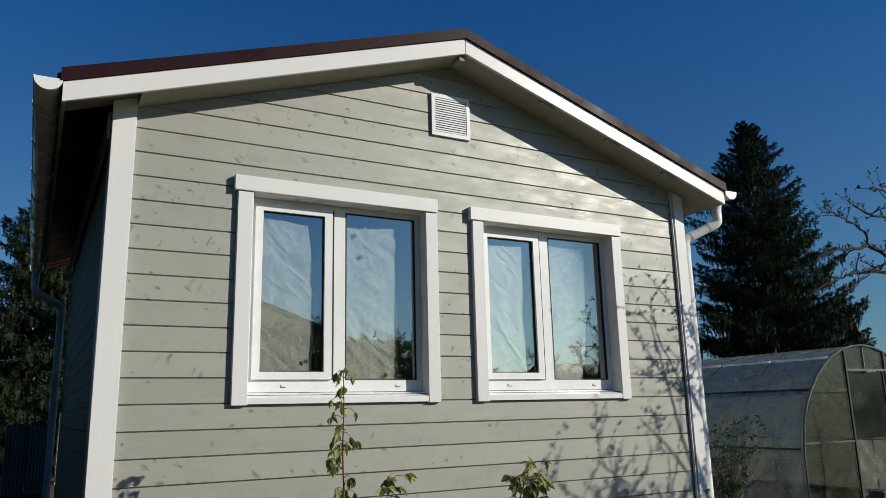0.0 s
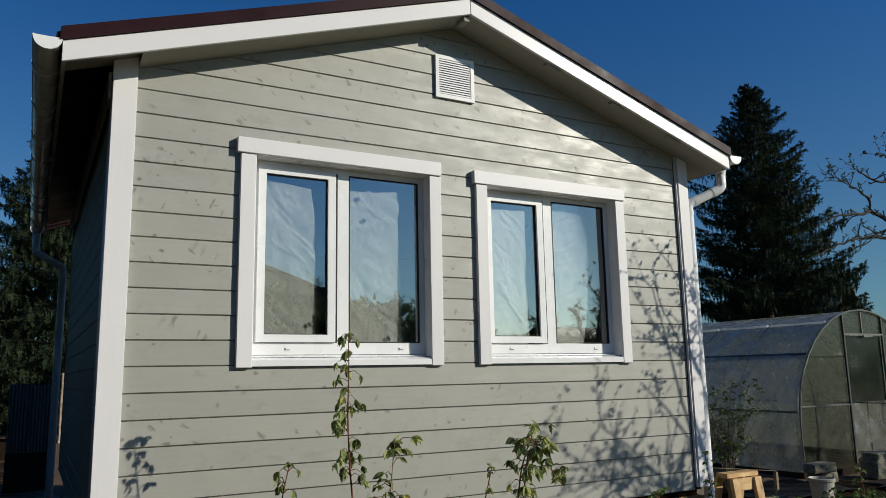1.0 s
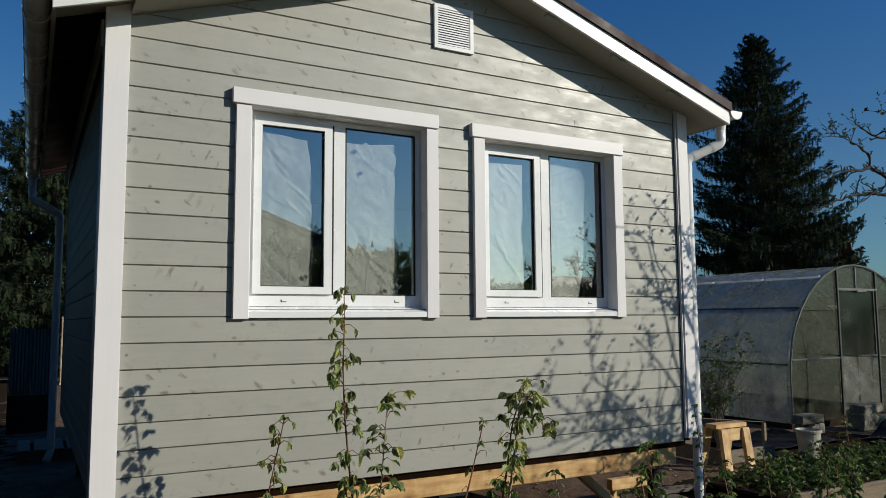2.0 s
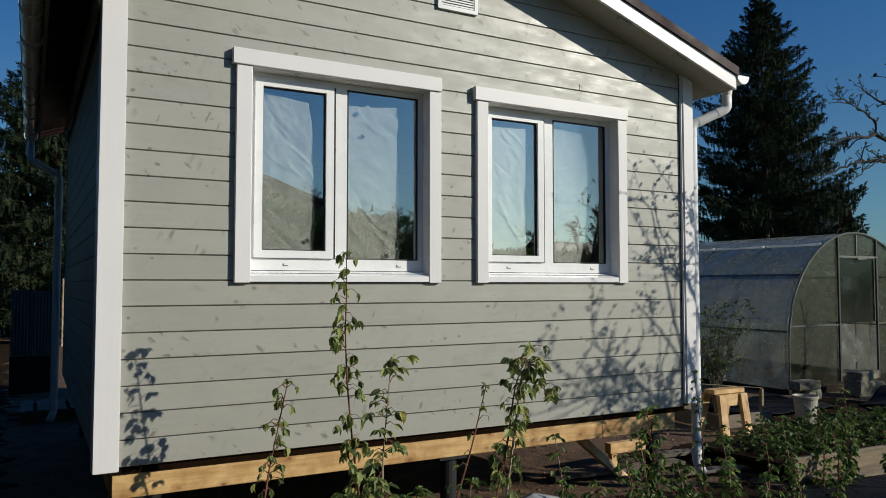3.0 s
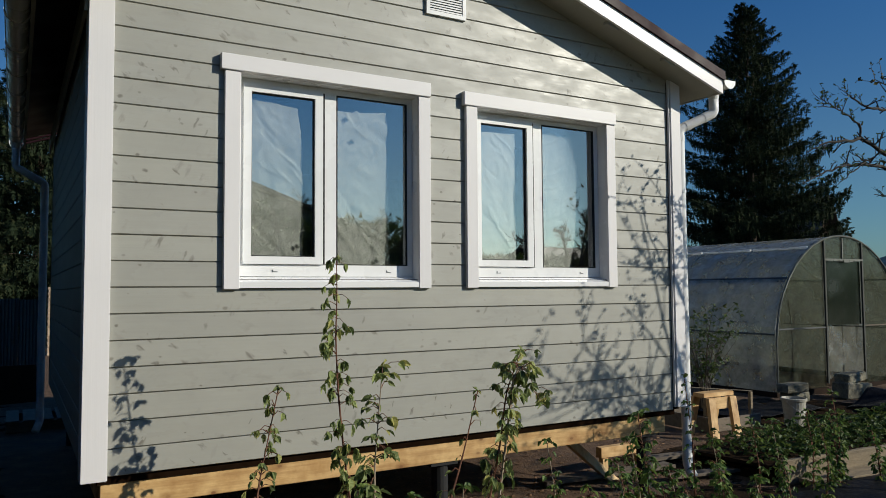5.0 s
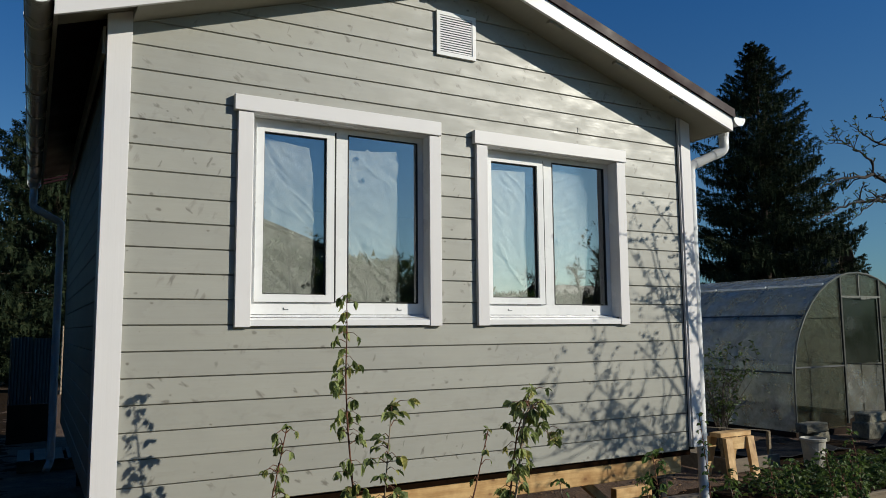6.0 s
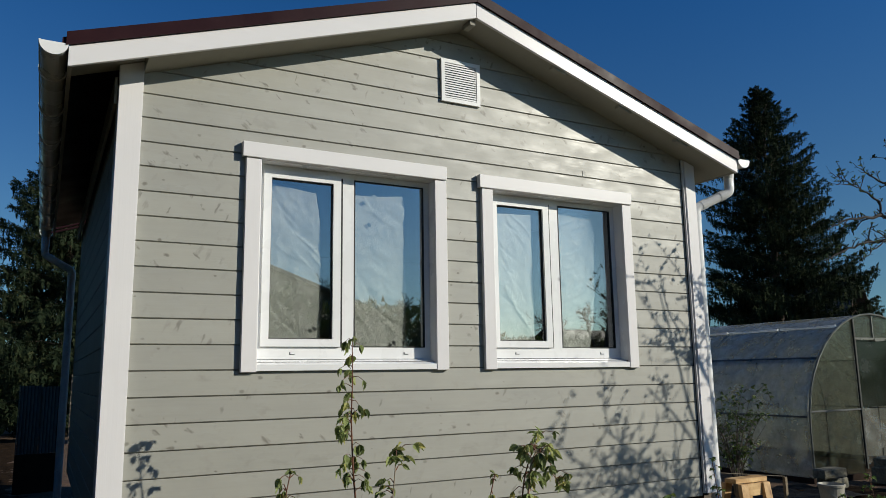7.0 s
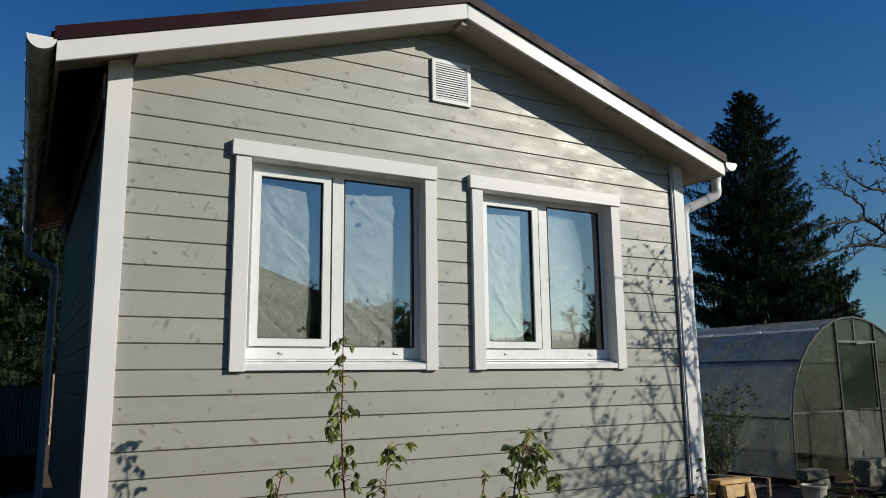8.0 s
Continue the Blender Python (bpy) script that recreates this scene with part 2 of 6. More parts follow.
def soil_material():
    """Bare brown soil round the house; pale grass on the unseen plot in front is added to bounce light."""
    m, n, l, b = nodes_of("soil")
    v = coords(n, l)
    big = noise_tex(n, l, v, 0.35, 5)
    mid = noise_tex(n, l, v, 5.0, 6)
    fine = noise_tex(n, l, v, 45.0, 6, 0.7)
    earth = ramp(n, l, mid, [(0.3, (0.03, 0.015, 0.007)), (0.55, (0.11, 0.056, 0.027)), (0.8, (0.25, 0.145, 0.077))])
    earth = mixed(n, l, 0.4, earth, ramp(n, l, fine, [(0.35, (0.03, 0.017, 0.01)), (0.7, (0.22, 0.14, 0.08))]))
    straw = ramp(n, l, fine, [(0.3, (0.14, 0.125, 0.06)), (0.7, (0.42, 0.36, 0.21))])
    straw = mixed(n, l, ramp(n, l, mid, [(0.4, (0, 0, 0)), (0.65, (0.7,) * 3)]), straw, (0.15, 0.17, 0.06))
    sep = n.new("ShaderNodeSeparateXYZ")
    l.new(v, sep.inputs[0])
    edge = n.new("ShaderNodeMath")
    edge.operation = "MULTIPLY_ADD"
    edge.inputs[1].default_value = 1.6
    l.new(big, edge.inputs[0])
    l.new(sep.outputs["Y"], edge.inputs[2])
    # pale ground out of view, added as a reflector for wall and soffit
    bounce_area = n.new("ShaderNodeMapRange")
    bounce_area.inputs["From Min"].default_value = -1.9
    bounce_area.inputs["From Max"].default_value = -1.3
    bounce_area.inputs["To Min"].default_value = 1.0
    bounce_area.inputs["To Max"].default_value = 0.0
    l.new(edge.outputs[0], bounce_area.inputs["Value"])
    open_side = n.new("ShaderNodeMapRange")
    open_side.inputs["From Min"].default_value = -2.2
    open_side.inputs["From Max"].default_value = -0.6
    l.new(sep.outputs["X"], open_side.inputs["Value"])
    both = n.new("ShaderNodeMath")
    both.operation = "MULTIPLY"
    l.new(bounce_area.outputs[0], both.inputs[0])
    l.new(open_side.outputs[0], both.inputs[1])
    l.new(mixed(n, l, both.outputs[0], earth, straw), b.inputs["Base Color"])
    b.inputs["Roughness"].default_value = 0.95
    bumped(n, l, b, fine, 0.8, 0.03)
    return m


SIDING_X = painted_wood("grey siding paint", (0.322, 0.316, 0.276), "x", 0.85, 0.54, 0.7, 0.64)
SIDING_Y = painted_wood("grey siding paint side", (0.365, 0.354, 0.308), "y", 0.3, 0.6, 0.04, 0.0)
WHITE_WOOD_Z = painted_wood("white trim paint upright", (0.725, 0.705, 0.70), "z", 0, 0.4, streak=0.012)
WHITE_WOOD_X = painted_wood("white trim paint", (0.725, 0.705, 0.70), "x", 0, 0.34, 0.3, streak=0.012)
SOFFIT = painted_wood("soffit paint", (0.34, 0.32, 0.265), "y", 0, 0.6)
PVC = surface("white window plastic", (0.74, 0.74, 0.735), (0.79, 0.79, 0.785), 3, 0.28, 40, 0.02, 0.001, rough_vary=0.05, speckle=0.03)
GUTTER = surface("white gutter plastic", (0.72, 0.72, 0.71), (0.82, 0.82, 0.81), 3, 0.3, 50, 0.05, 0.001, speckle=0.06)
ROOF = surface("dark red-brown roof metal", (0.019, 0.006, 0.008), (0.03, 0.009, 0.012), 2, 0.5, 80, 0.05, 0.001, gloss=0.1)
BEAM = pale_timber("fresh pine beam", (0.36, 0.19, 0.06), (0.63, 0.42, 0.185), "x")
PINE = pale_timber("planed pine", (0.45, 0.27, 0.11), (0.68, 0.47, 0.23), "x")
PINE_Z = pale_timber("planed pine upright", (0.45, 0.27, 0.11), (0.68, 0.47, 0.23), "z")
TAN_BOARD = surface("bleached tan board", (0.13, 0.098, 0.06), (0.31, 0.245, 0.16), 4, 0.85, 30, 0.5, 0.006, (1, 6, 6), per_object=True, vary=0.15)
OLD_WOOD = surface("weathered grey wood", (0.09, 0.07, 0.052), (0.22, 0.18, 0.135), 4, 0.85, 30, 0.5, 0.006, (1, 6, 6), per_object=True, vary=0.25)
DARK_WOOD = surface("dark stained wood", (0.016, 0.01, 0.007), (0.036, 0.023, 0.016), 4, 0.85, 40, 0.4, 0.004, gloss=0.08)
DARK_METAL = surface("black coated steel", (0.008, 0.008, 0.008), (0.018, 0.018, 0.018), 5, 0.8, 60, 0.15, 0.002)
POST_METAL = surface("weathered dark frame", (0.02, 0.023, 0.019), (0.05, 0.054, 0.046), 5, 0.7, 60, 0.15, 0.002)
GREY_METAL = surface("galvanised steel", (0.22, 0.23, 0.23), (0.36, 0.37, 0.36), 6, 0.45, 70, 0.1, 0.001, metallic=0.6)
GASKET = surface("black rubber", (0.01, 0.01, 0.01), (0.02, 0.02, 0.02), 6, 0.6, 60, 0.1, 0.001)
FLASHING = surface("dark brown strip", (0.008, 0.004, 0.002), (0.018, 0.01, 0.006), 6, 0.95, 50, 0.1, 0.001, gloss=0.0)
SEAM = surface("dark sealing strip", (0.05, 0.055, 0.06), (0.09, 0.095, 0.1), 5, 0.6, 50, 0.1, 0.001)
PANE = clear_glass("window glass", 0.27, (0.86, 0.88, 0.86))
MILKY = leaf_material("milky glint strip", (0.8, 0.82, 0.84), (0.86, 0.88, 0.88), 0.6, 0.3)
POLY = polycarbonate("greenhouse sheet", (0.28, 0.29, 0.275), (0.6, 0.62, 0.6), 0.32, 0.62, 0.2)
# end sheets: clearer plastic, with the front's shade put into a darker colour
POLY_SHADED = polycarbonate("shaded greenhouse end sheet", (0.015, 0.019, 0.012), (0.07, 0.08, 0.056), 0.34, 0.72, 0.014)
DULL_STRIP = surface("dull plastic strip", (0.081, 0.085, 0.071), (0.155, 0.161, 0.136), 5, 0.5, 50, 0.1, 0.001)
CONCRETE = surface("rough concrete", (0.05, 0.05, 0.03), (0.31, 0.28, 0.205), 7, 0.9, 35, 0.6, 0.01, per_object=True, vary=0.25)
BUCKET = surface("dusty white plastic", (0.3, 0.28, 0.23), (0.44, 0.42, 0.35), 7, 0.5, 50, 0.1, 0.002)
SLATE = surface("grey slate sheet", (0.3, 0.32, 0.33), (0.44, 0.46, 0.47), 4, 0.55, 25, 0.3, 0.004)
FILM = surface("black plastic film", (0.006, 0.006, 0.007), (0.016, 0.016, 0.018), 5, 0.5, 14, 0.6, 0.02, gloss=0.06)
CLEAR_FILM = polycarbonate("crumpled clear film", (0.12, 0.12, 0.105), (0.3, 0.3, 0.27), 0.4, 0.75)
PLASTER = surface("bare inner wall board", (0.4, 0.38, 0.35), (0.52, 0.5, 0.46), 3, 0.8, 30, 0.2, 0.003)
SOIL = soil_material()
DARK_EARTH = surface("dark earth", (0.011, 0.0075, 0.005), (0.045, 0.029, 0.017), 9, 0.95, 45, 0.8, 0.02, gloss=0.02)
# darker bark for the limbs seen against the sky
DARK_BARK = surface("near-black bark", (0.014, 0.012, 0.011), (0.045, 0.038, 0.032), 14, 0.9, 40, 0.7, 0.008)
BARK = surface("grey-brown bark", (0.05, 0.04, 0.032), (0.13, 0.11, 0.09), 9, 0.9, 40, 0.7, 0.01)
SPRUCE_BARK = surface("spruce bark", (0.05, 0.035, 0.025), (0.11, 0.08, 0.06), 9, 0.9, 40, 0.7, 0.01)
CANE = surface("red-brown cane", (0.085, 0.03, 0.02), (0.24, 0.11, 0.06), 9, 0.7, 60, 0.3, 0.002)
PALE_CANE = surface("bleached tan cane", (0.2, 0.15, 0.1), (0.42, 0.34, 0.25), 9, 0.7, 60, 0.3, 0.002)
LEAF = leaf_material("raspberry leaf", (0.06, 0.092, 0.028), (0.36, 0.43, 0.155), 0.45)
LEAF_YOUNG = leaf_material("young shoot leaf", (0.024, 0.058, 0.013), (0.155, 0.25, 0.06), 0.38)
LEAF_DARK = leaf_material("garden leaf", (0.02, 0.045, 0.012), (0.09, 0.14, 0.035))
BUD = leaf_material("spring bud", (0.035, 0.04, 0.018), (0.1, 0.105, 0.04))
NEEDLES = leaf_material("spruce needles", (0.011, 0.02, 0.011), (0.036, 0.052, 0.026), 0.1, 0.8, 0.06)
BRICK = surface("buff brick", (0.36, 0.26, 0.17), (0.55, 0.42, 0.3), 9, 0.9, 60, 0.5, 0.006, per_object=True, vary=0.3)
FENCE = surface("blue-grey fence metal", (0.035, 0.055, 0.06), (0.065, 0.09, 0.096), 3, 0.5, 40, 0.1, 0.002)
FAR_WALL = surface("far house wall", (0.07, 0.055, 0.04), (0.13, 0.1, 0.07), 3, 0.85, 20, 0.3, 0.01)
GREY_WALL = surface("weathered grey boards", (0.2, 0.19, 0.17), (0.34, 0.325, 0.29), 3, 0.85, 20, 0.3, 0.01)
GREY_ROOF = surface("old grey roofing", (0.13, 0.125, 0.115), (0.22, 0.21, 0.19), 2, 0.8, 15, 0.3, 0.02)
FAR_ROOF = surface("far roof sheet", (0.045, 0.04, 0.036), (0.09, 0.08, 0.07), 2, 0.7, 15, 0.3, 0.02)
GREEN_ROOF = surface("dark green roof sheet", (0.018, 0.035, 0.03), (0.03, 0.055, 0.045), 2, 0.5, 15, 0.2, 0.01)
TAPE = surface("grey tape", (0.06, 0.07, 0.08), (0.1, 0.11, 0.12), 4, 0.5, 30, 0.1, 0.001)


def sheet_material(name, dark, light):
    m, n, l, b = nodes_of(name)
    v = coords(n, l)
    fold = noise_tex(n, l, v, 7, 6, 0.65)
    fine = noise_tex(n, l, v, 90, 4)
    l.new(ramp(n, l, fold, [(0.3, dark), (0.65, light)]), b.inputs["Base Color"])
    b.inputs["Roughness"].default_value = 0.75
    bumped(n, l, b, mixed(n, l, 0.1, fold, fine), 0.22, 0.02)
    return m


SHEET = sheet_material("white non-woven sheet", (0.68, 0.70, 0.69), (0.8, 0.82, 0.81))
# darker tone for the two sheets of the left window
SHEET_GREY = sheet_material("mid-grey non-woven sheet", (0.42, 0.44, 0.43), (0.57, 0.59, 0.575))

# ---- mesh helpers ----


def box(bm, x0, x1, y0, y1, z0, z1, bevel=0.0):
    v = [bm.verts.new((x, y, z)) for x in (x0, x1) for y in (y0, y1) for z in (z0, z1)]
    quads = ((0, 1, 3, 2), (4, 6, 7, 5), (0, 4, 5, 1), (2, 3, 7, 6), (0, 2, 6, 4), (1, 5, 7, 3))
    faces = [bm.faces.new([v[i] for i in q]) for q in quads]
    if bevel:
        edges = list({e for f in faces for e in f.edges})
        bmesh.ops.bevel(bm, geom=edges, offset=bevel, segments=1, affect="EDGES", profile=0.5)
    return faces


def extruded(bm, outline, place, a, b):
    """A prism: outline is a closed loop of (u, v); place(u, v, w) gives the point at depth w, from a to b (numbers or functions of u, v)."""
    fa = a if callable(a) else (lambda u, v: a)
    fb = b if callable(b) else (lambda u, v: b)
    va = [bm.verts.new(place(u, v, fa(u, v))) for u, v in outline]
    vb = [bm.verts.new(place(u, v, fb(u, v))) for u, v in outline]
    k = len(outline)
    for i in range(k):
        j = (i + 1) % k
        bm.faces.new((va[i], va[j], vb[j], vb[i]))
    bm.faces.new(va[::-1])
    bm.faces.new(vb)


def shell(bm, xs, zs, holes, y0, y1):
    """One slab in the xz plane between cuts, with openings in the cells (column, row) named in holes."""
    grid = {(i, k, y): bm.verts.new((x, y, z)) for i, x in enumerate(xs) for k, z in enumerate(zs) for y in (y0, y1)}
    solid = {(i, k) for i in range(len(xs) - 1) for k in range(len(zs) - 1)} - set(holes)
    for i, k in solid:
        for y in (y0, y1):
            bm.faces.new([grid[c] for c in ((i, k, y), (i + 1, k, y), (i + 1, k + 1, y), (i, k + 1, y))])
        for (di, dk), (a, b) in (((-1, 0), ((i, k), (i, k + 1))), ((1, 0), ((i + 1, k), (i + 1, k + 1))),
                                 ((0, -1), ((i, k), (i + 1, k))), ((0, 1), ((i, k + 1), (i + 1, k + 1)))):
            if (i + di, k + dk) not in solid:
                bm.faces.new([grid[(*a, y0)], grid[(*b, y0)], grid[(*b, y1)], grid[(*a, y1)]])


def tube(bm, points, radii, sides=8, capped=True):
    points = [Vector(p) for p in points]
    if isinstance(radii, (int, float)):
        radii = [radii] * len(points)
    rings = []
    up = Vector((0.13, 0.31, 0.94)).normalized()
    for i, p in enumerate(points):
        d = (points[min(i + 1, len(points) - 1)] - points[max(i - 1, 0)]).normalized()
        ref = up if abs(d.dot(up)) < 0.97 else Vector((1, 0, 0))
        s = d.cross(ref).normalized()
        t = d.cross(s)
        rings.append([bm.verts.new(p + radii[i] * (math.cos(q) * s + math.sin(q) * t))
                      for q in (2 * math.pi * k / sides for k in range(sides))])
    for a, b in zip(rings, rings[1:]):
        for k in range(sides):
            bm.faces.new((a[k], a[(k + 1) % sides], b[(k + 1) % sides], b[k]))
    if capped:
        bm.faces.new(rings[0][::-1])
        bm.faces.new(rings[-1])


ORIGIN = {}


def thing(name, at, label, category, group="", kind=""):
    ob = new(name)
    ob.empty_display_size = 0.2
    ob.location = at
    ORIGIN[ob.name] = Vector(at)
    return tagged(ob, label, category, group, kind)


def part(name, bm, material, parent=None, label="", smooth=False):
    """Links a bmesh, in world coordinates, as one mesh object under a thing or a part."""
    bmesh.ops.recalc_face_normals(bm, faces=bm.faces)
    me = bpy.data.meshes.new(name)
    bm.to_mesh(me)
    bm.free()
    me.materials.append(material)
    if smooth:
        me.polygons.foreach_set("use_smooth", [True] * len(me.polygons))
    ob = new(name, me)
    if parent:
        ob.parent = parent
        if parent.name in ORIGIN:
            ob.matrix_parent_inverse = Matrix.Translation(-ORIGIN[parent.name])
    if label:
        ob["label"] = label
    return ob


def raw(name, verts, faces, material, parent=None, label="", smooth=False):
    me = bpy.data.meshes.new(name)
    me.from_pydata([tuple(v) for v in verts], [], faces)
    me.materials.append(material)
    if smooth:
        me.polygons.foreach_set("use_smooth", [True] * len(me.polygons))
    ob = new(name, me)
    if parent:
        ob.parent = parent
        if parent.name in ORIGIN:
            ob.matrix_parent_inverse = Matrix.Translation(-ORIGIN[parent.name])
    if label:
        ob["label"] = label
    return ob


def boxes(name, list_of, material, parent=None, label="", bevel=0.0):
    bm = bmesh.new()
    for b in list_of:
        box(bm, *b, bevel=bevel)
    return part(name, bm, material, parent, label)

# ---- ground ----


def ground_height(x, y):
    d = max(abs(x - 2.5), abs(y))
    h = 0.035 * noise.noise(Vector((x * 0.9, y * 0.9, 0.3))) + 0.02 * noise.noise(Vector((x * 3.1, y * 3.1, 1.7)))
    return h - 0.02 if d < 40 else -0.05


def build_ground():
    xs = sorted({round(v, 3) for v in [*np.arange(-6, 16.01, 0.22), *np.arange(-40, 60, 4.0), -700, -200, -80, 90, 200, 700]})
    ys = sorted({round(v, 3) for v in [*np.arange(-7, 12.01, 0.22), *np.arange(-40, 60, 4.0), -700, -200, -80, 90, 200, 700]})
    verts = [(x, y, ground_height(x, y)) for y in ys for x in xs]
    w = len(xs)
    faces = [(j * w + i, j * w + i + 1, (j + 1) * w + i + 1, (j + 1) * w + i) for j in range(len(ys) - 1) for i in range(w - 1)]
    ob = raw("ground", verts, faces, SOIL, smooth=True)
    return tagged(ob, "bare brown garden soil with pale unseen grass added in front", "ground", kind="structure")


build_ground()


def dark_earth_bed(x0, x1, y0, y1, seed, label="bed of dark earth under the raspberry shoots"):
    """Dark earth lying over the plain soil, with a ragged rim."""
    nx, ny = int((x1 - x0) / 0.06), int((y1 - y0) / 0.06)
    verts = []
    for j in range(ny + 1):
        for i in range(nx + 1):
            x = x0 + (x1 - x0) * i / nx + 0.16 * noise.noise(Vector((j * 0.21, seed, 0)))
            y = y0 + (y1 - y0) * j / ny + 0.16 * noise.noise(Vector((i * 0.21, seed, 4)))
            rim = min(1.0, 6 * min(i / nx, 1 - i / nx, j / ny, 1 - j / ny))
            verts.append((x, y, ground_height(x, y) - 0.012 + rim * (0.024 + 0.012 * noise.noise(Vector((x * 9, y * 9, seed))))))
    faces = [(j * (nx + 1) + i, j * (nx + 1) + i + 1, (j + 1) * (nx + 1) + i + 1, (j + 1) * (nx + 1) + i) for j in range(ny) for i in range(nx)]
    tagged(raw("dark_earth_bed", verts, faces, DARK_EARTH, smooth=True), label, "soil bed", kind="structure")


# dark strip that puts the shade beside the house into the ground colour
dark_earth_bed(-5.0, -0.12, -5.0, 22.0, 3.0, "dark earth sheet carrying the shade along the side wall")
# darker ground among the shoots and before the greenhouse
dark_earth_bed(2.75, 5.0, -1.9, 0.2, 1.0)
dark_earth_bed(4.3, 6.3, 0.1, 1.2, 2.0)
dark_earth_bed(6.2, 9.6, 0.5, 2.75, 4.0, "dark earth in front of the greenhouse")

# ---- house ----
LEFT, RIGHT, BACK = 0.0, 4.205, 4.6
RIDGE_X, SLOPE, SOFFIT_SLOPE = 2.095, 0.33, 0.33
BOTTOM, PITCH = 0.596, 0.137
EAVE = 2.37
FRONT_EDGE = -0.251


def fascia_z(x):
    return 3.832 - SLOPE * abs(x - RIDGE_X)


def soffit_z(x):
    return 3.836 - SOFFIT_SLOPE * abs(x - RIDGE_X)


house = thing("house", (2.1, 2.7, 0), "grey board-clad garden house with white trim and dark red-brown roof", "house")
WINDOW_X = (0.0, 1.563)
OPEN = (0.765, 1.888, 1.60, 2.762)


def front_core():
    bm = bmesh.new()
    y0, y1 = 0.022, 0.16
    a, b = OPEN[0] - 0.016 + WINDOW_X[0], OPEN[1] + 0.016 + WINDOW_X[0]
    c, d = OPEN[0] - 0.016 + WINDOW_X[1], OPEN[1] + 0.016 + WINDOW_X[1]
    shell(bm, [LEFT + 0.02, a, b, c, d, RIGHT - 0.02], [BOTTOM, OPEN[2], OPEN[3] + 0.016, 3.0], {(1, 1), (3, 1)}, y0, y1)
    return bm


def gable_core():
    bm = bmesh.new()
    tri = [(LEFT + 0.02, 3.0), (RIGHT - 0.02, 3.0), (RIGHT - 0.02, soffit_z(RIGHT)), (RIDGE_X, soffit_z(RIDGE_X)), (LEFT + 0.02, soffit_z(LEFT))]
    extruded(bm, tri, lambda u, v, w: (u, w, v), 0.022, 0.16)
    return bm


wall_front = part("wall", front_core(), DARK_WOOD, house, "gable wall clad in grey boards")
part("gable", gable_core(), DARK_WOOD, house)
wall_left = boxes("wall", [(LEFT + 0.02, LEFT + 0.16, 0.16, BACK - 0.16, BOTTOM, 3.12)], DARK_WOOD, house)
wall_right = boxes("wall", [(RIGHT - 0.16, RIGHT - 0.02, 0.16, BACK - 0.16, BOTTOM, 3.12)], DARK_WOOD, house)
bm = bmesh.new()
extruded(bm, [(LEFT, BOTTOM), (RIGHT, BOTTOM), (RIGHT, soffit_z(RIGHT)), (RIDGE_X, soffit_z(RIDGE_X)), (LEFT, soffit_z(LEFT))],
         lambda u, v, w: (u, w, v), BACK - 0.16, BACK)
part("wall", bm, SIDING_X, house)
boxes("floor", [(LEFT + 0.16, RIGHT - 0.16, 0.16, BACK - 0.16, 0.56, 0.62)], PLASTER, house, "bare board floor")
boxes("ceiling", [(LEFT + 0.16, RIGHT - 0.16, 0.16, BACK - 0.16, 2.95, 3.0)], PLASTER, house)

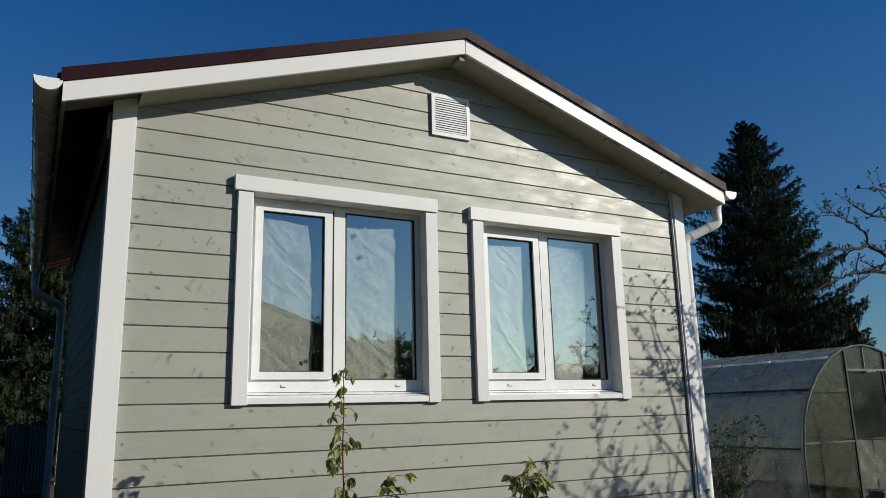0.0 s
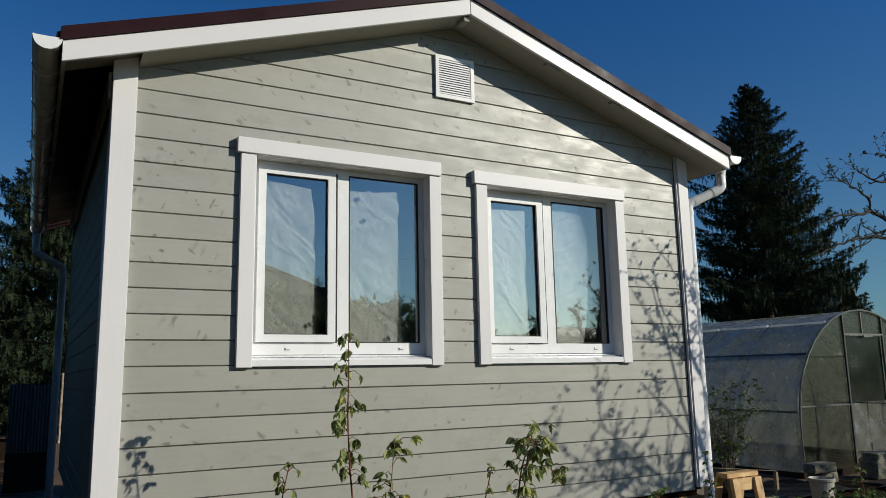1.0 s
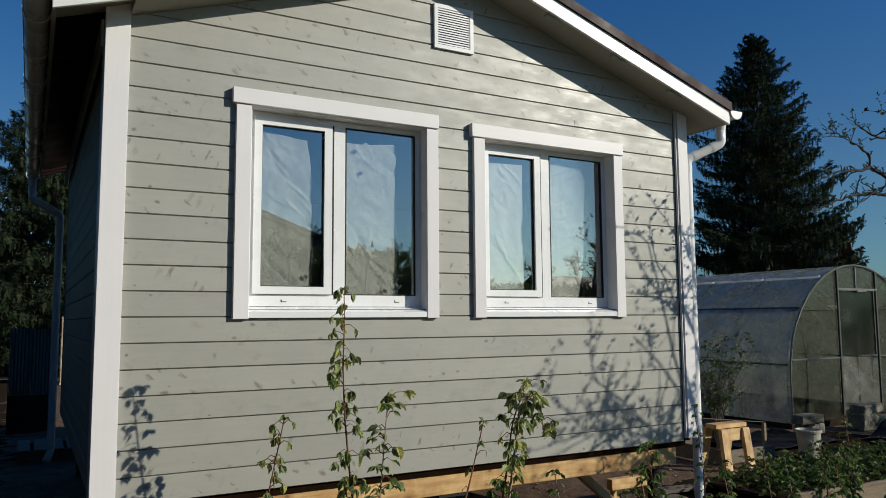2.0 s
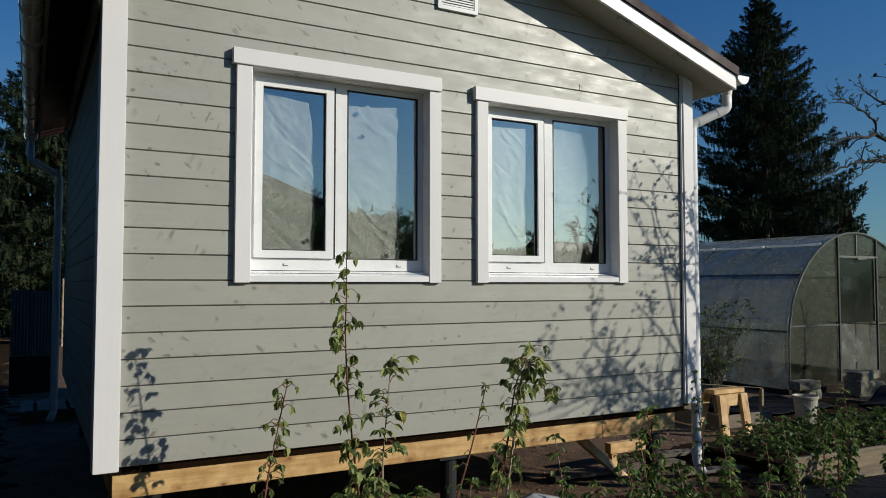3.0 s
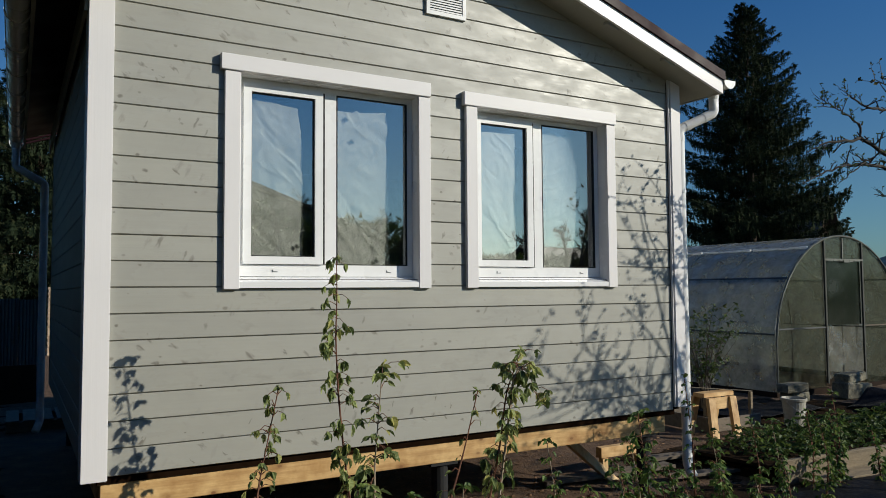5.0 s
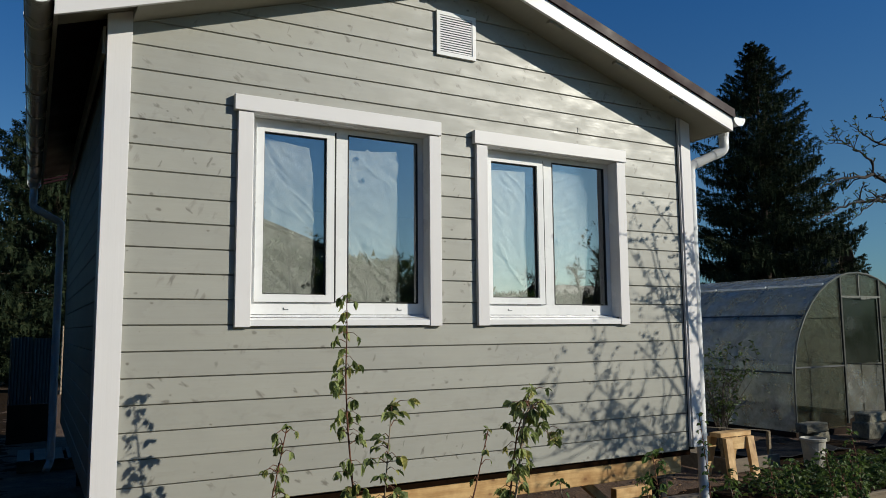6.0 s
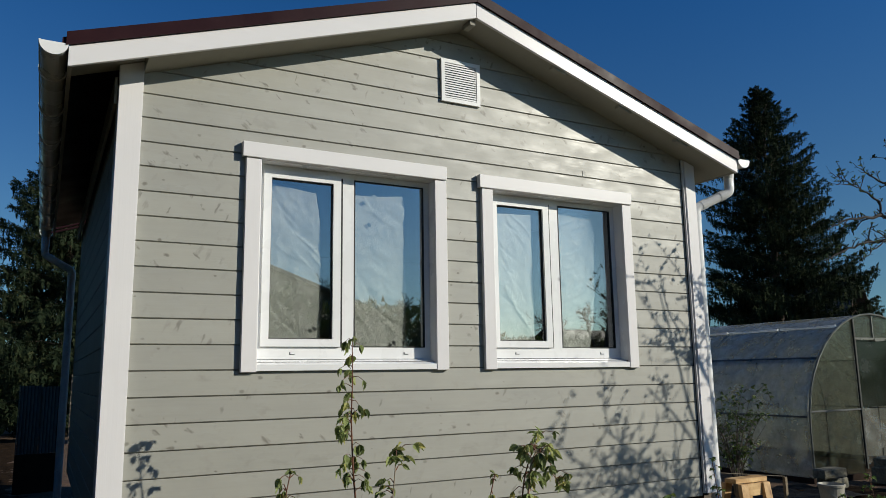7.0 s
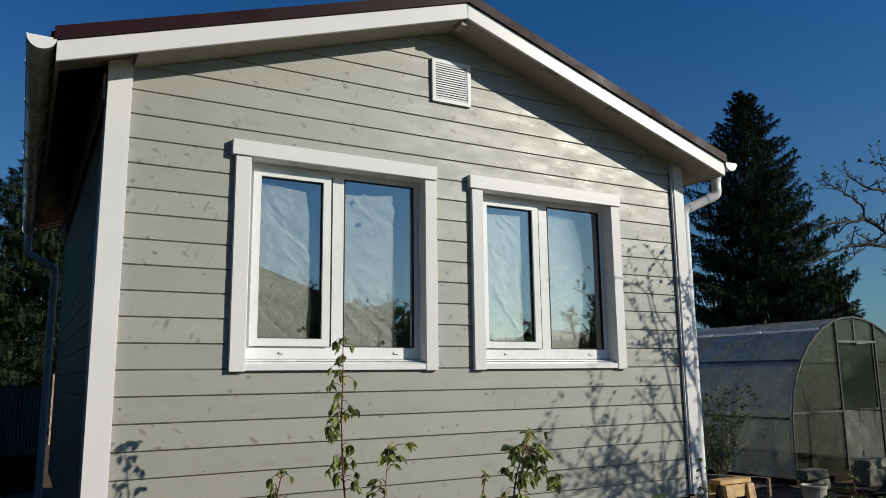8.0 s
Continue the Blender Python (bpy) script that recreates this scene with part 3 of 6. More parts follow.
# soffit, roof, fascia, roof edging
for s in (-1, 1):
    xe = RIDGE_X + s * EAVE

    def strip(z_low, z_high, x0, x1):
        return [(x0, z_low(x0)), (x1, z_low(x1)), (x1, z_high(x1)), (x0, z_high(x0))]

    # the boarding runs out to the eave on one side; on the other it stops at the corner and the eave behind stays open
    bm = bmesh.new()
    inner = xe if s > 0 else LEFT + 0.103
    extruded(bm, strip(soffit_z, lambda x: soffit_z(x) + 0.018, RIDGE_X, inner), lambda u, v, w: (u, w, v), FRONT_EDGE + 0.024, BACK + 0.25)
    part("soffit", bm, SOFFIT, house, "painted board soffit")
    if s < 0:
        bm = bmesh.new()
        extruded(bm, strip(lambda x: soffit_z(x) + 0.056, lambda x: soffit_z(x) + 0.074, LEFT + 0.102, xe), lambda u, v, w: (u, w, v), FRONT_EDGE + 0.024, 0.06)
        part("soffit", bm, SOFFIT, house)
        boxes("soffit_end", [(LEFT + 0.1035, LEFT + 0.118, FRONT_EDGE + 0.026, -0.002, soffit_z(LEFT + 0.11) + 0.0185, soffit_z(LEFT + 0.11) + 0.085)], SOFFIT, house)
    bm = bmesh.new()
    extruded(bm, strip(lambda x: fascia_z(x), lambda x: fascia_z(x) + 0.108, RIDGE_X + s * 0.0015, xe), lambda u, v, w: (u, w, v), FRONT_EDGE, FRONT_EDGE + 0.022)
    bmesh.ops.bevel(bm, geom=list(bm.edges), offset=0.002, segments=1, affect="EDGES")
    part("fascia", bm, WHITE_WOOD_X, house, "white painted barge board")
    bm = bmesh.new()
    top = lambda x: fascia_z(x) + 0.125
    extruded(bm, strip(top, lambda x: top(x) + 0.03, RIDGE_X, xe + s * 0.03), lambda u, v, w: (u, w, v), FRONT_EDGE - 0.004, BACK + 0.26)
    roof = part("roof", bm, ROOF, house, "dark red-brown profiled metal roof")
    for i in range(28):
        y = FRONT_EDGE + 0.12 + i * 0.205
        bm = bmesh.new()
        extruded(bm, [(y, 0), (y + 0.06, 0), (y + 0.045, 0.02), (y + 0.015, 0.02)],
                 lambda u, v, w: (w, u, top(w) + 0.031 + v), RIDGE_X + s * 0.14, xe + s * 0.03)
        part("roof_rib", bm, ROOF, roof)
    # edging along the verge, folded sheet
    bm = bmesh.new()
    extruded(bm, strip(lambda x: fascia_z(x) + 0.108, lambda x: fascia_z(x) + 0.178, RIDGE_X + s * 0.001, xe + s * 0.012), lambda u, v, w: (u, w, v), FRONT_EDGE - 0.016, FRONT_EDGE - 0.004)
    part("verge_trim", bm, ROOF, roof, "folded dark metal verge strip")
    bm = bmesh.new()
    extruded(bm, strip(lambda x: fascia_z(x) + 0.168, lambda x: fascia_z(x) + 0.178, RIDGE_X + s * 0.001, xe + s * 0.012), lambda u, v, w: (u, w, v), FRONT_EDGE - 0.004, FRONT_EDGE + 0.12)
    part("verge_trim", bm, ROOF, roof)
    # eave board behind the gutter
    boxes("eave_board", [(min(xe, xe - s * 0.02), max(xe, xe - s * 0.02), FRONT_EDGE + 0.024, BACK + 0.25, fascia_z(xe) + 0.004, fascia_z(xe) + 0.1)], SOFFIT, house)
    # board that closes the eave below the rafters
    boxes("wall_plate", [(*(sorted((RIDGE_X + s * 2.12, RIDGE_X + s * 2.135))), 0.0, BACK, 2.98, 3.13)], SOFFIT, house)
bm = bmesh.new()
extruded(bm, [(-0.14, -0.046), (0, 0.012), (0.14, -0.046), (0.14, -0.03), (0, 0.03), (-0.14, -0.03)],
         lambda u, v, w: (RIDGE_X + u, w, fascia_z(RIDGE_X) + 0.163 + v), FRONT_EDGE + 0.002, BACK + 0.26)
part("ridge_cap", bm, ROOF, house)
# batten ends under the verge
bm = bmesh.new()
box(bm, RIDGE_X - 0.035, RIDGE_X + 0.01, FRONT_EDGE + 0.03, -0.12, 3.79, 3.826, bevel=0.004)
part("batten_end", bm, SOFFIT, house)
for x in (2.72, 3.3, 3.85):
    bm = bmesh.new()
    extruded(bm, [(x, soffit_z(x) - 0.022), (x + 0.11, soffit_z(x + 0.11) - 0.022), (x + 0.11, soffit_z(x + 0.11) - 0.001), (x, soffit_z(x) - 0.001)],
             lambda u, v, w: (u, w, v), FRONT_EDGE + 0.024, FRONT_EDGE + 0.065)
    part("batten_end", bm, SOFFIT, house)

# corner boards
CB = -0.03


def corner_board(x0, x1, side_x0, side_x1, z0, up=0.0):
    bm = bmesh.new()
    extruded(bm, [(x0, z0), (x1, z0), (x1, soffit_z(x1) - 0.001 + up), (x0, soffit_z(x0) - 0.001 + up)], lambda u, v, w: (u, w, v), CB, -0.002)
    bmesh.ops.bevel(bm, geom=list(bm.edges), offset=0.003, segments=2, affect="EDGES")
    part("corner_board", bm, WHITE_WOOD_Z, house, "white painted corner board")
    boxes("corner_board", [(side_x0, side_x1, -0.001, 0.11, z0, soffit_z(x0) - 0.05)], WHITE_WOOD_Z, house)


corner_board(-0.022, 0.102, -0.022, -0.002, 0.583, 0.055)
corner_board(RIGHT - 0.085, RIGHT + 0.02, RIGHT + 0.002, RIGHT + 0.02, 0.62)
boxes("corner_strip", [(RIGHT - 0.102, RIGHT - 0.092, -0.022, -0.002, 0.62, soffit_z(RIGHT - 0.1) - 0.002)], WHITE_WOOD_Z, house, bevel=0.002)

# windows


def window(dx, drop, shift):
    """A two-light window: an opening sash and a fixed light. drop lowers its head, shift moves its trim sideways."""
    x0, x1, z0, z1 = OPEN
    x0, x1, z1 = x0 + dx, x1 + dx, z1 - drop
    yf = 0.075
    bm = bmesh.new()
    # outer frame: posts, head, bottom rail, mullion
    shell(bm, [x0, x0 + 0.062, 1.293 + dx, 1.366 + dx, 1.851 + dx, x1], [1.616, 1.684, 2.728 - drop, z1], {(1, 1), (3, 1)}, yf, yf + 0.06)
    bmesh.ops.bevel(bm, geom=[e for e in bm.edges if e.is_manifold and e.calc_face_angle(0) > 1], offset=0.004, segments=1, affect="EDGES")
    win = part("window", bm, PVC, house, "white two-light plastic window with taped white sheets behind")
    # opening sash, its profile stepped towards the glass
    sx0, sx1, sz0, sz1 = 0.796 + dx, 1.275 + dx, 1.688, 2.726 - drop
    gx0, gx1, gz0, gz1 = 0.842 + dx, 1.226 + dx, 1.732, 2.684 - drop
    ys = yf - 0.018
    bm = bmesh.new()
    shell(bm, [sx0, gx0, gx1, sx1], [sz0, gz0, gz1, sz1], {(1, 1)}, ys, yf - 0.001)
    bmesh.ops.bevel(bm, geom=[e for e in bm.edges if e.is_manifold and e.calc_face_angle(0) > 1], offset=0.004, segments=2, affect="EDGES")
    part("sash", bm, PVC, win)
    boxes("gasket", [(sx1 + 0.002, 1.291 + dx, yf - 0.004, yf + 0.02, 1.69, 2.727 - drop)], GASKET, win)
    for a0, a1, b0, b1 in ((gx0, gx1, gz0, gz1), (1.368 + dx, 1.849 + dx, 1.686, 2.726 - drop)):
        w = 0.006
        bm = bmesh.new()
        shell(bm, [a0, a0 + w, a1 - w, a1], [b0, b0 + w, b1 - w, b1], {(1, 1)}, yf - 0.002, yf + 0.012)
        part("gasket", bm, GASKET, win)
        g = boxes("pane", [(a0 + w, a1 - w, yf + 0.008, yf + 0.012, b0 + w, b1 - w)], PANE, win, "clear reflecting glass")
        g.visible_shadow = False
    # drain caps
    for cx in (0.97, 1.70):
        boxes("drain_cap", [(cx + dx, cx + 0.032 + dx, yf - 0.003, yf - 0.0005, 1.642, 1.646), (cx + dx, cx + 0.006 + dx, yf - 0.003, yf - 0.0005, 1.646, 1.656)], TAPE, win)
    # reveal boards
    boxes("reveal", [(x0 - 0.014, x0 - 0.001, -0.006, 0.20, 1.6, z1)], PVC, win)
    boxes("reveal", [(x1 + 0.001, x1 + 0.014, -0.006, 0.20, 1.6, z1)], PVC, win)
    boxes("reveal", [(x0 - 0.014, x1 + 0.014, -0.006, 0.20, z1 + 0.001, z1 + 0.014)], PVC, win)
    # sloping sill with a drip edge
    bm = bmesh.new()
    extruded(bm, [(yf - 0.002, 1.613), (yf - 0.002, 1.603), (-0.018, 1.575), (-0.018, 1.550), (-0.026, 1.550), (-0.026, 1.583)],
             lambda u, v, w: (w, u, v), x0 - 0.008, x1 + 0.006)
    part("window_sill", bm, PVC, win, "white sloping sill")
    # trim boards
    for a, b in ((0.668, 0.757), (1.882, 1.968)):
        bm = bmesh.new()
        box(bm, a + dx + shift * 0.6, b + dx + shift * 0.5, CB, -0.002, 1.543, z1, bevel=0.003)
        part("trim", bm, WHITE_WOOD_Z, win)
    bm = bmesh.new()
    box(bm, 0.645 + dx + shift, 1.967 + dx + shift, CB - 0.012, -0.002, z1 + 0.003, z1 + 0.093, bevel=0.003)
    part("trim", bm, WHITE_WOOD_X, win)
    return win


window(WINDOW_X[0], 0.0, 0.0)
window(WINDOW_X[1], 0.018, 0.008)

# gable vent
bm = bmesh.new()
vx0, vx1, vz0, vz1 = 1.950, 2.249, 3.318, 3.620
shell(bm, [vx0, vx0 + 0.026, vx1 - 0.026, vx1], [vz0, vz0 + 0.026, vz1 - 0.026, vz1], {(1, 1)}, -0.02, -0.001)
vent = part("vent", bm, PVC, house, "white louvred gable vent")
boxes("vent_back", [(vx0 + 0.02, vx1 - 0.02, -0.002, 0.001, vz0 + 0.02, vz1 - 0.02)], TAPE, vent)
for i in range(15):
    z = vz0 + 0.029 + i * 0.01655
    bm = bmesh.new()
    extruded(bm, [(-0.004, z + 0.010), (-0.017, z + 0.001), (-0.017, z + 0.0105), (-0.004, z + 0.0152)], lambda u, v, w: (w, u, v), vx0 + 0.024, vx1 - 0.024)
    part("slat", bm, PVC, vent)


# gutters with end caps, hooks and downpipes
def gutter(s):
    cx, cz, r = RIDGE_X + s * (EAVE + 0.066), fascia_z(RIDGE_X + EAVE) + 0.112, 0.062
    y0, y1 = FRONT_EDGE - 0.008, BACK + 0.27
    bm = bmesh.new()
    arc = [math.pi + math.pi * k / 14 for k in range(15)]
    outline = [(cx + r * math.cos(q), cz + r * math.sin(q)) for q in arc] + [(cx + (r - 0.003) * math.cos(q), cz + (r - 0.003) * math.sin(q)) for q in arc[::-1]]
    extruded(bm, outline, lambda u, v, w: (u, w, v), y0 + 0.003, y1)
    tube(bm, [(cx + s * r, y0 + 0.002, cz), (cx + s * r, y1, cz)], 0.006, 6)
    g = part("gutter", bm, GUTTER, house, "white half-round plastic gutter")
    for y in (y0, y1):
        bm = bmesh.new()
        extruded(bm, [(cx + (r + 0.004) * math.cos(q), cz + (r + 0.004) * math.sin(q)) for q in arc], lambda u, v, w: (u, w, v), y - 0.004, y + 0.002)
        part("end_cap", bm, GUTTER, g)
    for i in range(9):
        y = 0.12 + i * 0.62
        bm = bmesh.new()
        ol = [(cx + (r + 0.007) * math.cos(q), cz + (r + 0.007) * math.sin(q)) for q in arc] + [(cx + (r + 0.001) * math.cos(q), cz + (r + 0.001) * math.sin(q)) for q in arc[::-1]]
        extruded(bm, ol, lambda u, v, w: (u, w, v), y, y + 0.024)
        box(bm, cx + s * (r + 0.002) - 0.006, cx + s * (r + 0.002) + 0.006, y, y + 0.024, cz - 0.004, cz + 0.02)
        part("bracket", bm, GUTTER, g)
    return cx, cz, r


def smooth_path(points, steps=5, bend=0.05):
    """Rounds the corners of a polyline."""
    pts = [Vector(p) for p in points]
    out = [pts[0]]
    for a, b, c in zip(pts, pts[1:], pts[2:]):
        p, q = b + (a - b).normalized() * bend, b + (c - b).normalized() * bend
        for k in range(steps + 1):
            t = k / steps
            out.append((1 - t) ** 2 * p + 2 * t * (1 - t) * b + t * t * q)
    return out + [pts[-1]]


def downpipe(top, mid, wall_top, foot, shoe):
    bm = bmesh.new()
    tube(bm, smooth_path([top, mid, wall_top, foot, shoe], 5, 0.035), 0.038, 14)
    d = part("downpipe", bm, GUTTER, house, "white round downpipe", smooth=True)
    for a, b in ((mid, wall_top), (wall_top, foot)):
        a, b = Vector(a), Vector(b)
        way = (b - a).normalized()
        for p in (a + way * 0.075, b - way * 0.075):
            bm = bmesh.new()
            tube(bm, [p - way * 0.022, p + way * 0.022], 0.0405, 14)
            part("collar", bm, GUTTER, d, smooth=False)
    bm = bmesh.new()
    tube(bm, [Vector(top) + Vector((0, 0, 0.03)), Vector(top) - Vector((0, 0, 0.05))], [0.05, 0.038], 14)
    part("outlet", bm, GUTTER, d)
    return d


cx, cz, r = gutter(1)
pipe = downpipe((cx, -0.10, cz - r - 0.01), (cx, -0.10, 2.935), (RIGHT + 0.060, 0.02, 2.80), (RIGHT + 0.060, 0.02, 0.16), (RIGHT + 0.078, -0.02, 0.07))
for z in (2.3, 1.3, 0.7):
    bm = bmesh.new()
    tube(bm, [(RIGHT + 0.060, 0.02, z - 0.012), (RIGHT + 0.060, 0.02, z + 0.012)], 0.042, 12)
    part("clamp", bm, GUTTER, pipe)
cx, cz, r = gutter(-1)
downpipe((cx, BACK + 0.18, cz - r - 0.01), (cx, BACK + 0.18, 2.85), (LEFT - 0.07, BACK + 0.1, 2.68), (LEFT - 0.07, BACK + 0.1, 0.20), (LEFT - 0.11, BACK + 0.02, 0.12))

# base: dark flashing, pine beams, steel piles
boxes("flashing", [(0.06, RIGHT - 0.06, 0.03, 0.075, 0.556, 0.594)], FLASHING, house, "dark strip below the cladding")
bm = bmesh.new()
box(bm, 0.075, RIGHT - 0.15, 0.04, 0.19, 0.428, 0.555, bevel=0.004)
part("beam", bm, BEAM, house, "fresh yellow pine base beam")
bm = bmesh.new()
box(bm, 0.075, RIGHT - 0.15, BACK - 0.19, BACK - 0.04, 0.428, 0.555, bevel=0.004)
part("beam", bm, BEAM, house)
for x in (0.075, RIGHT - 0.30):
    bm = bmesh.new()
    box(bm, x, x + 0.15, 0.192, BACK - 0.192, 0.428, 0.555, bevel=0.004)
    part("beam", bm, BEAM, house)
for x in (0.22, 2.10, 3.90):
    for y in (0.12, 2.7, BACK - 0.12):
        bm = bmesh.new()
        tube(bm, [(x, y, -0.15), (x, y, 0.405)], 0.054, 16)
        box(bm, x - 0.1, x + 0.1, y - 0.07, y + 0.07, 0.408, 0.426)
        part("steel_post", bm, DARK_METAL, house, "black steel screw pile")


# cladding, one mesh a board
def clad_profile(z0, low=0.0, high=0.0):
    return [(low, z0 + 0.007), (high, z0 + 0.1335), (0.003, z0 + 0.1360), (0.019, z0 + 0.1365), (0.019, z0 + 0.0), (0.010, z0 + 0.0015)]


def gable_left(z):
    return max(LEFT + 0.103, RIDGE_X - (soffit_z(RIDGE_X) - 0.002 - z) / SOFFIT_SLOPE)


def gable_right(z):
    return min(RIGHT - 0.104, RIDGE_X + (soffit_z(RIDGE_X) - 0.002 - z) / SOFFIT_SLOPE)


def clad_front():
    rnd = random.Random(17)
    row = 0
    while BOTTOM + row * PITCH < soffit_z(RIDGE_X) - 0.03:
        z0 = BOTTOM + row * PITCH
        gaps = []
        if z0 + PITCH > 1.57 and z0 < 2.75:
            gaps = [(0.70 + d, 1.93 + d) for d in WINDOW_X]
        starts = [None] + [g[1] for g in gaps]
        ends = [g[0] for g in gaps] + [None]
        outline = [(y, min(z, soffit_z(RIDGE_X) - 0.01)) for y, z in clad_profile(z0, rnd.uniform(-0.0011, 0.0011), rnd.uniform(-0.0011, 0.0011))]
        for cut in sorted({soffit_z(LEFT + 0.103) - 0.002, soffit_z(RIGHT - 0.104) - 0.002}, reverse=True):
            if outline[0][1] < cut < outline[1][1]:
                q = (cut - outline[0][1]) / (outline[1][1] - outline[0][1])
                outline.insert(1, (outline[0][0] + q * (outline[1][0] - outline[0][0]), cut))
        for a, b in zip(starts, ends):
            lo = (lambda u, v: gable_left(v)) if a is None else a
            hi = (lambda u, v: gable_right(v)) if b is None else b
            bm = bmesh.new()
            extruded(bm, outline, lambda u, v, w: (w, u, v), lo, hi)
            part("board", bm, SIDING_X, wall_front)
        row += 1


def clad_side(x, s, owner):
    for row in range(19):
        z0 = BOTTOM + row * PITCH
        if z0 + PITCH > 3.16:
            break
        bm = bmesh.new()
        extruded(bm, clad_profile(z0), lambda u, v, w: (x + s * u, w, v), 0.112, BACK)
        part("board", bm, SIDING_Y, owner)


clad_front()
boxes("split", [(3.1165, 3.1195, -0.0022, 0.004, 2.935, 2.972)], GASKET, wall_front, "short dark split in a board")
clad_side(LEFT, 1, wall_left)
clad_side(RIGHT, -1, wall_right)


# sheets taped behind the panes
def taped_sheet(dx, left, right, top, seed, slope, tapes, mat, tone):
    """A creased sheet: right gives its free edge as (z, x) going up, top its upper rim as (x, z); slope is the run of its long creases."""
    rnd = random.Random(seed)
    z0 = 1.655
    mean_top = sum(z for _, z in top) / len(top)
    folds = []
    for _ in range(13):
        cx, cz = rnd.uniform(left, right[0][1]), rnd.uniform(z0, mean_top)
        k = slope * rnd.uniform(0.6, 1.5)
        n = Vector((k, 1.0)).normalized()
        folds.append((cx, cz, n, rnd.uniform(0.07, 0.3), rnd.uniform(0.008, 0.022), rnd.choice((-1, -1, 1)) * rnd.uniform(0.003, 0.008)))
    nx, nz = 56, 130
    verts, faces = [], []
    for j in range(nz + 1):
        t = j / nz
        edge = float(np.interp(z0 + t * (mean_top - z0), [p[0] for p in right], [p[1] for p in right]))
        for i in range(nx + 1):
            u = i / nx
            x = left + u * (edge - left)
            zt = float(np.interp(x, [p[0] for p in top], [p[1] for p in top]))
            z = z0 + t * (zt - z0)
            y = 0.118 + 0.010 * noise.noise(Vector((x * 4 + seed * 7, 0.3, z * 2.6))) + 0.009 * abs(noise.noise(Vector((x * 9, seed, z * 7)))) + 0.004 * abs(noise.noise(Vector((x * 19 + z * 6, seed, z * 15)))) + 0.0012 * noise.noise(Vector((x * 34, seed, z * 26)))
            for cx, cz, n, length, width, high in folds:
                along = (x - cx) * n.y - (z - cz) * n.x
                across = (x - cx) * n.x + (z - cz) * n.y + 0.02 * math.sin(along * 14 + cx * 9)
                reach = max(0.0, 1 - (along / length) ** 2)
                side = width if across < 0 else width * 2.8
                y += high * reach * max(0.0, 1 - abs(across) / side) ** 1.5
            verts.append((x + dx, y, z))
    for j in range(nz):
        for i in range(nx):
            k = j * (nx + 1) + i
            faces.append((k, k + 1, k + nx + 2, k + nx + 1))
    c = thing("window_sheet", ((left + right[0][1]) / 2 + dx, 0.12, z0), "creased %s non-woven sheet taped up behind a window pane" % tone, "sheet", "sheets in the windows")
    ob = raw("cloth", verts, faces, mat, c, smooth=True)
    so = ob.modifiers.new("thickness", "SOLIDIFY")
    so.thickness = 0.0015
    for tx, tz, turn in tapes:
        bm = bmesh.new()
        box(bm, -0.013, 0.013, -0.002, 0.0, -0.010, 0.010)
        bmesh.ops.transform(bm, matrix=pose(tx + dx, 0.108, tz, 0, turn, 0), verts=bm.verts)
        part("tape", bm, TAPE, c)


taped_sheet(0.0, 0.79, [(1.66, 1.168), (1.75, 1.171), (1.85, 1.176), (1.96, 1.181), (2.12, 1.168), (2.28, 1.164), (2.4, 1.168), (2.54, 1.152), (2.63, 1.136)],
            [(0.79, 2.672), (0.9, 2.655), (1.14, 2.627)], 1, 1.3, [(1.13, 1.796, 40), (0.845, 1.80, 10)], SHEET_GREY, "mid-grey")
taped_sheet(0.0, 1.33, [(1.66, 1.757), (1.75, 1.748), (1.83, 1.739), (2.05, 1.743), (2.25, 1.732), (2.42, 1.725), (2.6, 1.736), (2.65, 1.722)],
            [(1.33, 2.64), (1.5, 2.644), (1.515, 2.66), (1.535, 2.645), (1.69, 2.664), (1.76, 2.672)], 2, 0.9, [(1.441, 2.593, 30), (1.482, 2.456, 45), (1.648, 1.716, 40)], SHEET_GREY, "mid-grey")
taped_sheet(1.553, 0.80, [(1.66, 1.165), (1.74, 1.168), (2.0, 1.176), (2.24, 1.177), (2.5, 1.170), (2.63, 1.172)],
            [(0.80, 2.612), (0.95, 2.62), (1.17, 2.629)], 9, 1.5, [], SHEET, "white")
taped_sheet(1.563, 1.33, [(1.66, 1.635), (1.7, 1.648), (1.86, 1.688), (2.1, 1.713), (2.44, 1.728), (2.6, 1.734), (2.67, 1.738)],
            [(1.33, 2.66), (1.42, 2.655), (1.49, 2.675), (1.55, 2.655), (1.66, 2.652), (1.74, 2.668)], 5, -0.5, [], SHEET, "white")

# ---- greenhouse ----
GH_X, GH_R, GH_Z, GH_Y0, GH_Y1 = 10.70, 1.60, 0.72, 2.76, 8.76


def arch(r, n=20, low=0.04):
    pts = [(GH_X - r, low), (GH_X - r, 0.45)]
    pts += [(GH_X - r * math.cos(math.pi * k / n), GH_Z + r * math.sin(math.pi * k / n)) for k in range(n + 1)]
    return pts + [(GH_X + r, 0.45), (GH_X + r, low)]


